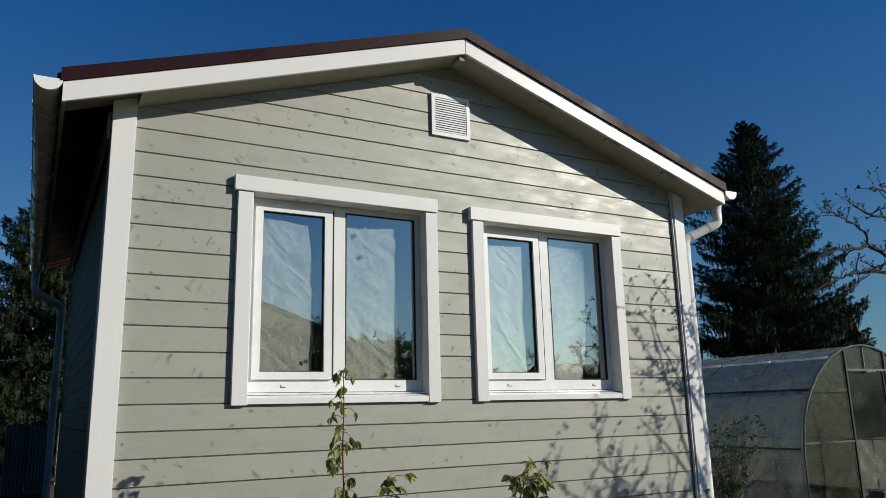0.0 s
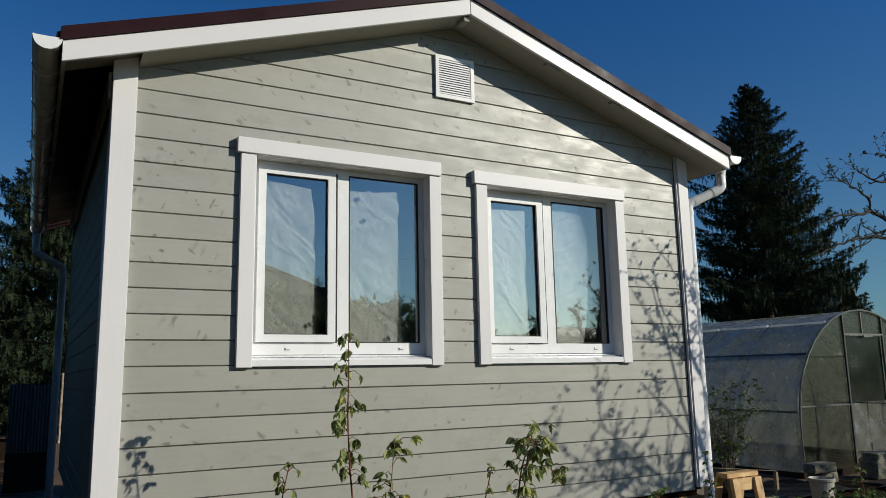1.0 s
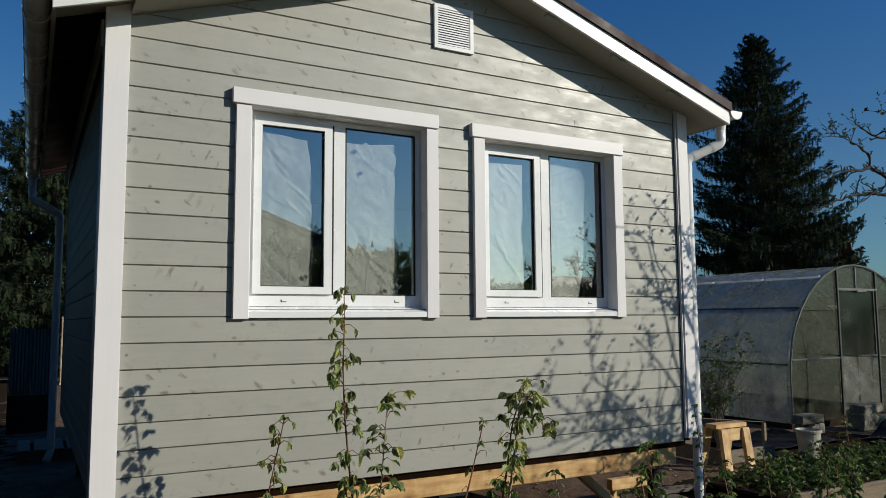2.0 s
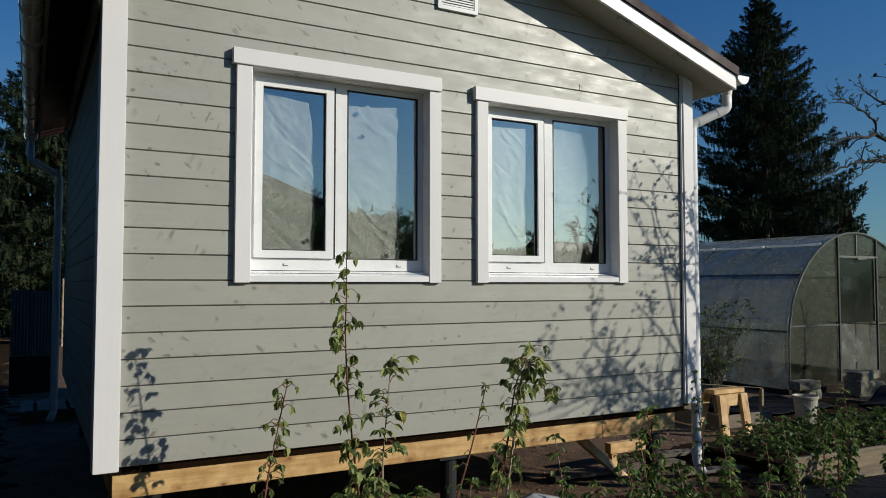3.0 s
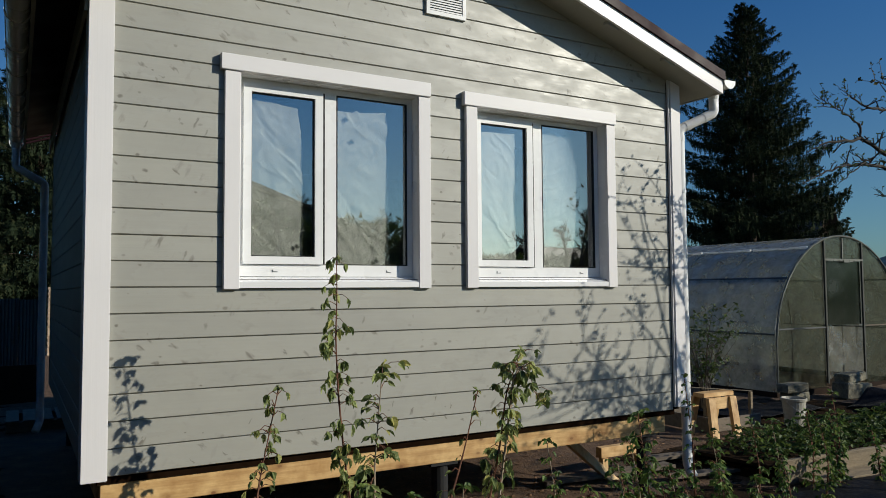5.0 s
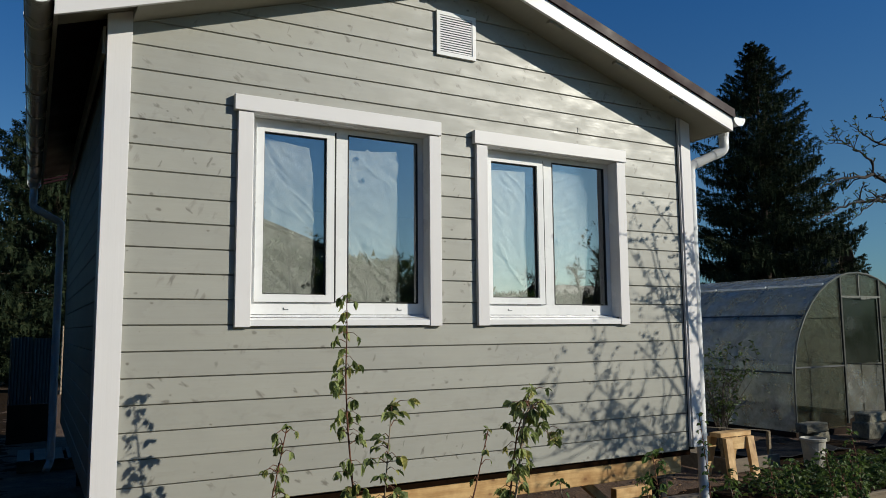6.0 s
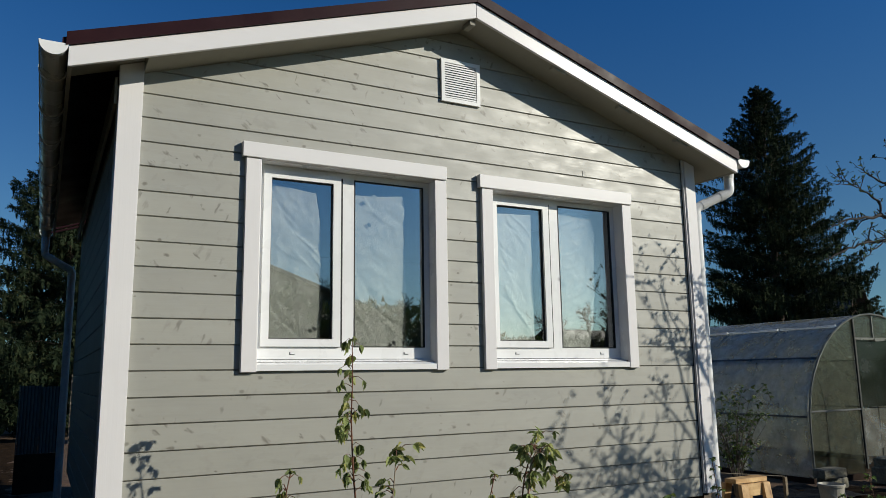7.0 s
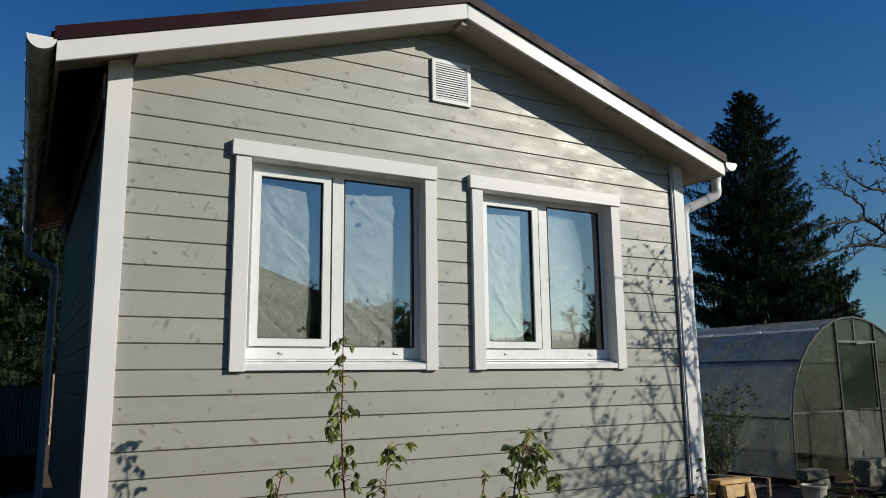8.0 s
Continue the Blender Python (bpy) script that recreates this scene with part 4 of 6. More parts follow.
def build_greenhouse():
    g = thing("greenhouse", (GH_X, 5.7, 0), "arched polycarbonate greenhouse on a timber base with its door open", "greenhouse")
    pts = arch(GH_R)
    outer = pts + [(GH_X + (x - GH_X) * 0.996, z - 0.004) for x, z in pts[::-1]]
    for k in range(3):
        bm = bmesh.new()
        extruded(bm, outer, lambda u, v, w: (u, w, v), GH_Y0 + 0.02 + k * 1.98, GH_Y0 + 0.02 + (k + 1) * 1.98 - 0.004)
        part("roof_panel", bm, POLY, g, smooth=False)
    # hoops
    for k in range(7):
        y = GH_Y0 + 0.03 + k * 0.985
        bm = bmesh.new()
        tube(bm, [(GH_X + (x - GH_X) * 0.985, y, z - 0.012) for x, z in pts], 0.012, 6)
        part("hoop", bm, GREY_METAL, g)
    # purlins
    for x, z, r in ((GH_X - 1.53, 0.86, 0.012), (GH_X + 1.53, 0.86, 0.012), (GH_X - 1.25, 1.65, 0.014), (GH_X + 1.25, 1.65, 0.014), (GH_X, 2.30, 0.012)):
        bm = bmesh.new()
        tube(bm, [(x, GH_Y0 + 0.03, z), (x, GH_Y1, z)], r, 6)
        part("purlin", bm, SEAM, g)
    boxes("seam_strip", [(GH_X - 1.609, GH_X - 1.592, GH_Y0 + 0.02, GH_Y1, 0.85, 0.875)], SEAM, g)
    bm = bmesh.new()
    tube(bm, [(GH_X - 1.275, GH_Y0 + 0.02, 1.668), (GH_X - 1.275, GH_Y1, 1.668)], 0.02, 6)
    part("seam_strip", bm, SEAM, g)
    # added strip that draws the bright glint high on the arch, lapped at each hoop
    for k in range(6):
        y = GH_Y0 + 0.03 + k * 0.985
        bm = bmesh.new()
        tube(bm, [(GH_X - 0.765, y + 0.01, 2.13), (GH_X - 0.765, y + 0.5, 2.122), (GH_X - 0.765, y + 0.95, 2.13)], [0.024, 0.019, 0.024], 6)
        part("clamp_strip", bm, MILKY, g)
    # gable sheets left and right of the door, over the door, back
    dl, dr, dt = 10.25, 11.20, 1.94

    def top_z(x):
        d = abs(x - GH_X)
        return GH_Z + math.sqrt(max(0.0, (GH_R - 0.01) ** 2 - d * d))

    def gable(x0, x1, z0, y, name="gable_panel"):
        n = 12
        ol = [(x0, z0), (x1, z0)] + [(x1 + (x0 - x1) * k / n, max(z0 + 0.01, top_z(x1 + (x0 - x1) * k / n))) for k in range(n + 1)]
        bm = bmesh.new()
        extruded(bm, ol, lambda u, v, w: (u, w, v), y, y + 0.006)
        part(name, bm, POLY_SHADED, g)

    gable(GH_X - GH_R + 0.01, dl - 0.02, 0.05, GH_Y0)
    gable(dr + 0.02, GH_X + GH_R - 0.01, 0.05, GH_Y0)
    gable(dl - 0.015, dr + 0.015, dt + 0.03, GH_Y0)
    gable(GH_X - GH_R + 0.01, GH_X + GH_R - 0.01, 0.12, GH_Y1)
    # front arch, posts and rails
    bm = bmesh.new()
    tube(bm, [(x, GH_Y0 - 0.012, z) for x, z in pts], 0.015, 6)
    part("front_arch", bm, DULL_STRIP, g, "dull plastic edge strip")
    for x in (dl, dr):
        boxes("door_post", [(x - 0.016, x + 0.016, GH_Y0 - 0.03, GH_Y0 - 0.002, 0.1, top_z(x) - 0.01)], POST_METAL, g)
    boxes("rail", [(dl - 0.01, dr + 0.01, GH_Y0 - 0.035, GH_Y0 - 0.003, dt, dt + 0.025)], DULL_STRIP, g)
    boxes("rail", [(GH_X - GH_R + 0.03, dl - 0.02, GH_Y0 - 0.025, GH_Y0 - 0.002, 0.925, 0.945)], SEAM, g)
    boxes("rail", [(dr + 0.02, GH_X + GH_R - 0.03, GH_Y0 - 0.025, GH_Y0 - 0.002, 0.925, 0.945)], OLD_WOOD, g)
    rnd = random.Random(4)
    x = dl + 0.03
    while x < dr - 0.1:
        w = rnd.uniform(0.05, 0.16)
        boxes("torn_lip", [(x, x + w, GH_Y0 - 0.042, GH_Y0 - 0.037, dt - rnd.uniform(0.0, 0.035), dt + rnd.uniform(0.0, 0.02))], DULL_STRIP, g)
        x += w + rnd.uniform(0.0, 0.04)
    boxes("stud", [(10.70, 10.72, GH_Y0 - 0.02, GH_Y0 - 0.002, dt + 0.026, 2.29)], DULL_STRIP, g)
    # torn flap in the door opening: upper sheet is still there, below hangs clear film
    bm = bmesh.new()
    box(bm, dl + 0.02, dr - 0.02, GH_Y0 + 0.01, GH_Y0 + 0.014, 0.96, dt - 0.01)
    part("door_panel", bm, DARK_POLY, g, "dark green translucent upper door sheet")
    verts, faces, nx, nz = [], [], 16, 22
    for j in range(nz + 1):
        for i in range(nx + 1):
            u, t = i / nx, j / nz
            x = dl + 0.03 + u * (0.80 + 0.08 * t)
            z = 0.96 - (1 - t) * (0.70 + 0.12 * math.sin(u * 5 + 1))
            verts.append((x, GH_Y0 + 0.03 + 0.03 * abs(math.sin((u + 0.6 * t) * 8)) + 0.02 * noise.noise(Vector((u * 5, t * 4, 2))), z))
    for j in range(nz):
        for i in range(nx):
            k = j * (nx + 1) + i
            faces.append((k, k + 1, k + nx + 2, k + nx + 1))
    raw("door_film", verts, faces, CLEAR_FILM, g, "loose clear film over the lower door", smooth=True)
    # timber base
    for b in ((GH_X - GH_R - 0.04, GH_X - GH_R + 0.04, GH_Y0 - 0.02, GH_Y1, -0.05, 0.045), (GH_X + GH_R - 0.04, GH_X + GH_R + 0.04, GH_Y0 - 0.02, GH_Y1, -0.05, 0.045),
              (GH_X - GH_R + 0.042, dl - 0.02, GH_Y0 - 0.04, GH_Y0 + 0.04, -0.05, 0.048), (dr + 0.02, GH_X + GH_R - 0.042, GH_Y0 - 0.04, GH_Y0 + 0.04, -0.05, 0.048)):
        boxes("base_board", [b], DARK_WOOD, g)


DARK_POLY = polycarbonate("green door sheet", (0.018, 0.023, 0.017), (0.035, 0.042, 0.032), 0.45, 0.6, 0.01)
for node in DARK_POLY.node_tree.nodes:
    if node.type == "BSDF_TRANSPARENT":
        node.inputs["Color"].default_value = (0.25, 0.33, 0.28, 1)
build_greenhouse()


# ---- blocks, bucket, trestles, cold frame, boards ----
def worn_block(x, y, z, sx, sy, sz, turn, seed):
    rnd = random.Random(seed)
    bm = bmesh.new()
    box(bm, -sx / 2, sx / 2, -sy / 2, sy / 2, 0, sz, bevel=0.014)
    bmesh.ops.subdivide_edges(bm, edges=[e for e in bm.edges if e.calc_length() > 0.06], cuts=3, use_grid_fill=True)
    for v in bm.verts:
        q = v.co * 9 + Vector((seed * 5.1, 0, 0))
        v.co += 0.010 * noise.noise_vector(q) + 0.007 * noise.noise_vector(q * 2.7)
    bmesh.ops.transform(bm, matrix=pose(x, y, z, 0, rnd.uniform(-4, 4), turn), verts=bm.verts)
    return tagged(part("concrete_block", bm, CONCRETE), "worn pale concrete block lying by the greenhouse door", "block", "blocks by the greenhouse")


for i, b in enumerate(((8.75, 2.25, -0.03, 0.42, 0.2, 0.18, 8), (8.62, 2.18, 0.155, 0.36, 0.2, 0.12, -12), 
                       (9.95, 2.2, -0.03, 0.55, 0.25, 0.22, -4), (10.0, 2.25, 0.195, 0.5, 0.22, 0.13, 6), (10.5, 1.85, -0.03, 0.5, 0.22, 0.12, 14))):
    worn_block(*b, i)


def build_bucket(x, y):
    b = thing("bucket", (x, y, 0), "dusty white plastic bucket of soil on the ground", "bucket")
    n, prof = 24, [(0.098, 0.0), (0.1, 0.01), (0.126, 0.28), (0.137, 0.285), (0.139, 0.31), (0.13, 0.315), (0.12, 0.28), (0.095, 0.02)]
    bm = bmesh.new()
    rings = [[bm.verts.new((x + r * math.cos(2 * math.pi * k / n), y + r * math.sin(2 * math.pi * k / n), z - 0.01)) for k in range(n)] for r, z in prof]
    for a, c in zip(rings, rings[1:]):
        for k in range(n):
            bm.faces.new((a[k], a[(k + 1) % n], c[(k + 1) % n], c[k]))
    bm.faces.new(rings[0][::-1])
    bm.faces.new(rings[-1])
    part("body", bm, BUCKET, b, smooth=False)
    bm = bmesh.new()
    tube(bm, [(x + 0.138 * math.cos(q), y - 0.05 * math.sin(q) - 0.08 * math.sin(q), 0.28 - 0.12 * math.sin(q)) for q in np.linspace(0, math.pi, 14)], 0.003, 5)
    part("handle", bm, GREY_METAL, b)
    bm = bmesh.new()
    bmesh.ops.create_icosphere(bm, subdivisions=2, radius=0.117)
    for v in bm.verts:
        v.co = Vector((x + v.co.x, y + v.co.y, 0.255 + v.co.z * 0.25 + 0.01 * noise.noise(v.co * 30)))
    part("soil_fill", bm, SOIL, b)


build_bucket(7.25, 1.2)


def slanted(bm, a, b, w, d):
    """A square bar from a to b, w wide along x and d deep."""
    a, b = Vector(a), Vector(b)
    vs = [bm.verts.new(p + Vector((sx * w / 2, sy * d / 2, 0))) for p in (a, b) for sx in (-1, 1) for sy in (-1, 1)]
    for q in ((0, 1, 3, 2), (4, 6, 7, 5), (0, 4, 5, 1), (2, 3, 7, 6), (0, 2, 6, 4), (1, 5, 7, 3)):
        bm.faces.new([vs[i] for i in q])


def trestle(x, y, length, height, turn, label, rake=0.0):
    t = thing("trestle", (x, y, 0), label, "trestle", "trestles")
    m = pose(x, y, 0, 0, 0, turn)

    def put(name, bm, mat):
        bmesh.ops.bevel(bm, geom=list(bm.edges), offset=0.003, segments=1, affect="EDGES")
        bmesh.ops.transform(bm, matrix=m, verts=bm.verts)
        part(name, bm, mat, t)

    bm = bmesh.new()
    box(bm, -length / 2, length / 2, -0.07, 0.07, height - 0.045, height)
    put("top", bm, PINE)
    bm = bmesh.new()
    box(bm, -length / 2 + 0.09, length / 2 - 0.09, -0.10, -0.072, height - 0.17, height - 0.05)
    put("apron", bm, PINE)
    for sx in (-1, 1):
        for sy in (-1, 1):
            bm = bmesh.new()
            slanted(bm, (sx * (length / 2 - 0.07), sy * 0.095, height - 0.047), (sx * (length / 2 - 0.06) + rake, sy * 0.17, -0.02), 0.10, 0.045)
            put("leg", bm, PINE_Z)


trestle(6.12, 1.34, 0.46, 0.44, 0, "low trestle of planed yellow pine standing on soil", -0.02)


def leaning_trestle():
    t = thing("trestle", (4.0, 0.65, 0), "small rough pine trestle under the house edge", "trestle", "trestles")
    for a, b, w, d in (((3.58, 0.63, 0.31), (3.93, 0.50, -0.02), 0.10, 0.07), ((4.03, 0.72, 0.11), (4.02, 0.71, -0.02), 0.06, 0.05), ((4.40, 0.72, 0.11), (4.42, 0.71, -0.02), 0.06, 0.05)):
        bm = bmesh.new()
        slanted(bm, a, b, w, d)
        part("leg", bm, PINE_Z, t)
    boxes("crossbar", [(3.97, 4.46, 0.68, 0.75, 0.112, 0.20)], PINE, t, bevel=0.004)


leaning_trestle()


def cold_frame():
    c = thing("cold_frame", (6.75, 1.9, 0), "open timber cold frame with corner posts on the soil", "cold frame")
    for b in ((6.2, 7.0, 1.44, 1.48, -0.02, 0.12), (6.2, 7.3, 2.46, 2.5, -0.02, 0.14)):
        boxes("board", [b], OLD_WOOD, c, bevel=0.004)
    boxes("board", [(6.16, 6.196, 1.44, 2.5, -0.02, 0.14)], OLD_WOOD, c)
    for x, y in ((6.93, 1.5), (6.2, 1.5), (7.2, 2.42)):
        boxes("post", [(x - 0.017, x + 0.017, y + 0.0, y + 0.035, -0.02, 0.36)], TAN_BOARD, c)
    bm = bmesh.new()
    slanted(bm, (6.93, 1.525, 0.37), (6.2, 2.3, 0.40), 0.05, 0.04)
    part("rail", bm, TAN_BOARD, c)


cold_frame()


def loose_board(x0, y0, x1, y1, width, z, thick, label="weathered grey board lying on the soil", mat=None):
    a, b = Vector((x0, y0, 0)), Vector((x1, y1, 0))
    length, turn = (b - a).length, math.degrees(math.atan2(y1 - y0, x1 - x0))
    bm = bmesh.new()
    box(bm, 0, length, -width / 2, width / 2, 0, thick, bevel=0.004)
    bmesh.ops.transform(bm, matrix=pose(x0, y0, z, 0, 0, turn), verts=bm.verts)
    return tagged(part("loose_board", bm, mat or OLD_WOOD), label, "board", "boards on the ground")


def raised_bed():
    b = thing("raised_bed", (6.5, 0.3, 0), "raised strawberry bed edged with weathered boards", "raised bed")
    bm = bmesh.new()
    box(bm, 0, 4.2, -0.022, 0.022, -0.03, 0.17, bevel=0.008)
    bmesh.ops.subdivide_edges(bm, edges=[e for e in bm.edges if e.calc_length() > 3], cuts=16)
    for v in bm.verts:
        v.co += Vector((0, 0.006 * noise.noise(v.co * 3), 0.008 * noise.noise(v.co * 2.1)))
    bmesh.ops.transform(bm, matrix=pose(4.96, -0.30, 0, 0, 0, -4), verts=bm.verts)
    part("front_board", bm, TAN_BOARD, b, "pale weathered edge board")
    bm = bmesh.new()
    slanted(bm, (4.97, -0.27, 0.07), (4.89, 0.56, 0.07), 0.04, 0.16)
    part("side_board", bm, DARK_WOOD, b)
    bm = bmesh.new()
    extruded(bm, [(4.995, -0.27), (9.1, -0.56), (9.1, 0.55), (4.915, 0.55)], lambda u, v, w: (u, v, w), -0.03, 0.10)
    part("soil_fill", bm, DARK_EARTH, b)


raised_bed()
loose_board(5.08, -0.44, 9.0, -0.74, 0.17, 0.0, 0.03, "pale plank walk beside the raised bed", TAN_BOARD)
loose_board(3.75, -0.86, 4.72, -0.98, 0.16, 0.0, 0.035, "short pale board lying on the soil", TAN_BOARD)
loose_board(3.3, 0.62, 4.6, 0.52, 0.15, 0.005, 0.03)
loose_board(4.3, 0.25, 5.6, 0.05, 0.12, 0.0, 0.025)
loose_board(4.6, 0.8, 5.6, 0.7, 0.14, 0.0, 0.03)


def crumpled(name, x0, x1, y0, y1, z, amp, mat, label, category, nx=26, ny=18, seed=0.0, peak=0.0):
    verts, faces = [], []
    for j in range(ny + 1):
        for i in range(nx + 1):
            u, t = i / nx, j / ny
            x = x0 + u * (x1 - x0) + 0.05 * noise.noise(Vector((t * 3, seed, 1)))
            y = y0 + t * (y1 - y0) + 0.05 * noise.noise(Vector((u * 3, seed, 5)))
            h = amp * abs(noise.noise(Vector((x * 3 + seed, y * 3, 0.4)))) + peak * (1 - abs(2 * u - 1)) * t
            verts.append((x, y, z + h))
    for j in range(ny):
        for i in range(nx):
            k = j * (nx + 1) + i
            faces.append((k, k + 1, k + nx + 2, k + nx + 1))
    ob = raw(name, verts, faces, mat, smooth=True)
    so = ob.modifiers.new("thickness", "SOLIDIFY")
    so.thickness = 0.006
    return tagged(ob, label, category)


crumpled("plastic_film", 4.36, 7.4, -1.9, -0.58, 0.02, 0.05, FILM, "black plastic film spread over the soil", "plastic film", seed=3)
crumpled("plastic_film", 6.98, 8.55, 1.62, 2.62, 0.02, 0.06, FILM, "black plastic film beside the greenhouse", "plastic film", seed=5)
crumpled("plastic_film", 8.85, 10.1, 0.95, 1.6, 0.0, 0.12, FILM, "heaped black plastic film by the blocks", "plastic film", seed=7, peak=0.2)
crumpled("slate_sheet", 2.42, 3.12, -0.42, 0.12, 0.0, 0.015, SLATE, "bent grey slate sheet lying on the soil", "slate sheet", seed=9, peak=0.09)


# slatted duckboard by the far corner, fence and brick stack beyond
def duckboard(x, y):
    p = thing("duckboard", (x, y, 0), "small slatted wooden duckboard in the shade", "duckboard")
    for i in range(4):
        boxes("slat", [(x - 0.33 + i * 0.17, x - 0.2 + i * 0.17, y - 0.45, y + 0.45, 0.09, 0.115)], OLD_WOOD, p)
    for j in (-0.38, 0.36):
        boxes("bearer", [(x - 0.33, x + 0.33, y + j, y + j + 0.05, -0.02, 0.089)], OLD_WOOD, p)


duckboard(-0.05, 5.9)


def panel_fence():
    f = thing("metal_fence", (-0.27, 8.0, 0), "low blue-grey sheet metal fence in shade over an added dark filler", "fence")
    for i in range(2):
        x0 = -0.53 + i * 0.265
        bm = bmesh.new()
        ol = []
        for k in range(6):
            ol += [(x0 + k * 0.042, 0.0), (x0 + k * 0.042 + 0.014, -0.012), (x0 + k * 0.042 + 0.03, -0.012)]
        ol += [(x0 + 0.25, 0.0), (x0 + 0.25, 0.006), (x0, 0.006)]
        extruded(bm, ol, lambda u, v, w: (u, 8.0 + v, w), 0.52, 1.455 - 0.015 * (i % 2))
        part("panel", bm, FENCE, f)
        boxes("post", [(x0 - 0.016, x0 - 0.003, 7.98, 8.04, -0.05, 1.47)], FENCE, f)
    # added dark filler for the black shade below the panels
    boxes("shade_filler", [(-0.545, 0.0, 7.97, 8.05, -0.05, 0.515)], DARK_WOOD, f)


panel_fence()


def brick_stack(x, y):
    s = thing("brick_stack", (x, y, 0), "tall stack of buff bricks in sunlight", "brick stack")
    rnd = random.Random(4)
    for row in range(25):
        for i in range(4):
            bm = bmesh.new()
            o = 0.006 * (row % 2)
            box(bm, x + o + i * 0.255 + rnd.uniform(-0.004, 0.004), x + o + i * 0.255 + 0.25, y + rnd.uniform(-0.01, 0.01), y + 0.5, row * 0.0685 - 0.03, row * 0.0685 + 0.036, bevel=0.003)
            part("brick", bm, BRICK, s)


brick_stack(0.40, 17.0)

# ---- neighbouring buildings ----


def far_house(x, y, w, d, h, rise, turn, wall_mat, roof_mat, label):
    b = thing("neighbour_house", (x, y, 0), label, "house", "neighbouring houses")
    m = pose(x, y, 0, 0, 0, turn)

    def put(name, bm, mat):
        bmesh.ops.transform(bm, matrix=m, verts=bm.verts)
        return part(name, bm, mat, b)

    bm = bmesh.new()
    extruded(bm, [(-w / 2, -0.1), (w / 2, -0.1), (w / 2, h), (0, h + rise), (-w / 2, h)], lambda u, v, q: (u, q, v), -d / 2, d / 2)
    wall = put("wall", bm, wall_mat)
    for s in (-1, 1):
        bm = bmesh.new()
        k = rise / (w / 2)
        extruded(bm, [(0, h + rise + 0.02), (s * (w / 2 + 0.4), h - 0.4 * k + 0.02), (s * (w / 2 + 0.4), h - 0.4 * k + 0.14), (0, h + rise + 0.16)],
                 lambda u, v, q: (u, q, v), -d / 2 - 0.4, d / 2 + 0.4)
        put("roof", bm, roof_mat)
    for i in (-0.25, 0.25):
        bm = bmesh.new()
        for a in ((w * i - 0.5, w * i - 0.42), (w * i + 0.42, w * i + 0.5)):
            box(bm, a[0], a[1], -d / 2 - 0.04, -d / 2 + 0.02, 0.9, 2.1)
        box(bm, w * i - 0.42, w * i + 0.42, -d / 2 - 0.04, -d / 2 + 0.02, 2.02, 2.1)
        box(bm, w * i - 0.42, w * i + 0.42, -d / 2 - 0.04, -d / 2 + 0.02, 0.9, 0.98)
        wf = put("window", bm, PVC)
        bm = bmesh.new()
        box(bm, w * i - 0.42, w * i + 0.42, -d / 2 - 0.02, -d / 2 - 0.01, 0.98, 2.02)
        bmesh.ops.transform(bm, matrix=m, verts=bm.verts)
        part("pane", bm, GASKET, wf)


far_house(33.9, 20.4, 3.8, 4.0, 3.0, 2.9, 9, DARK_WOOD, FAR_ROOF, "distant dark brown timber house with a dark gable roof")
far_house(20.6, 5.2, 4.2, 4.0, 1.9, 0.55, -20, FAR_WALL, GREEN_ROOF, "low shed with a dark green sheet roof")
far_house(6.4, -28.0, 13.0, 8.0, 3.6, 2.2, 176, GREY_WALL, GREY_ROOF, "weathered grey timber garden house across the plots")
far_house(29.5, -31.0, 5.5, 9.0, 2.4, 1.45, 84, FAR_WALL, FAR_ROOF, "small dark-roofed garden house across the plots")

# ---- trees ----


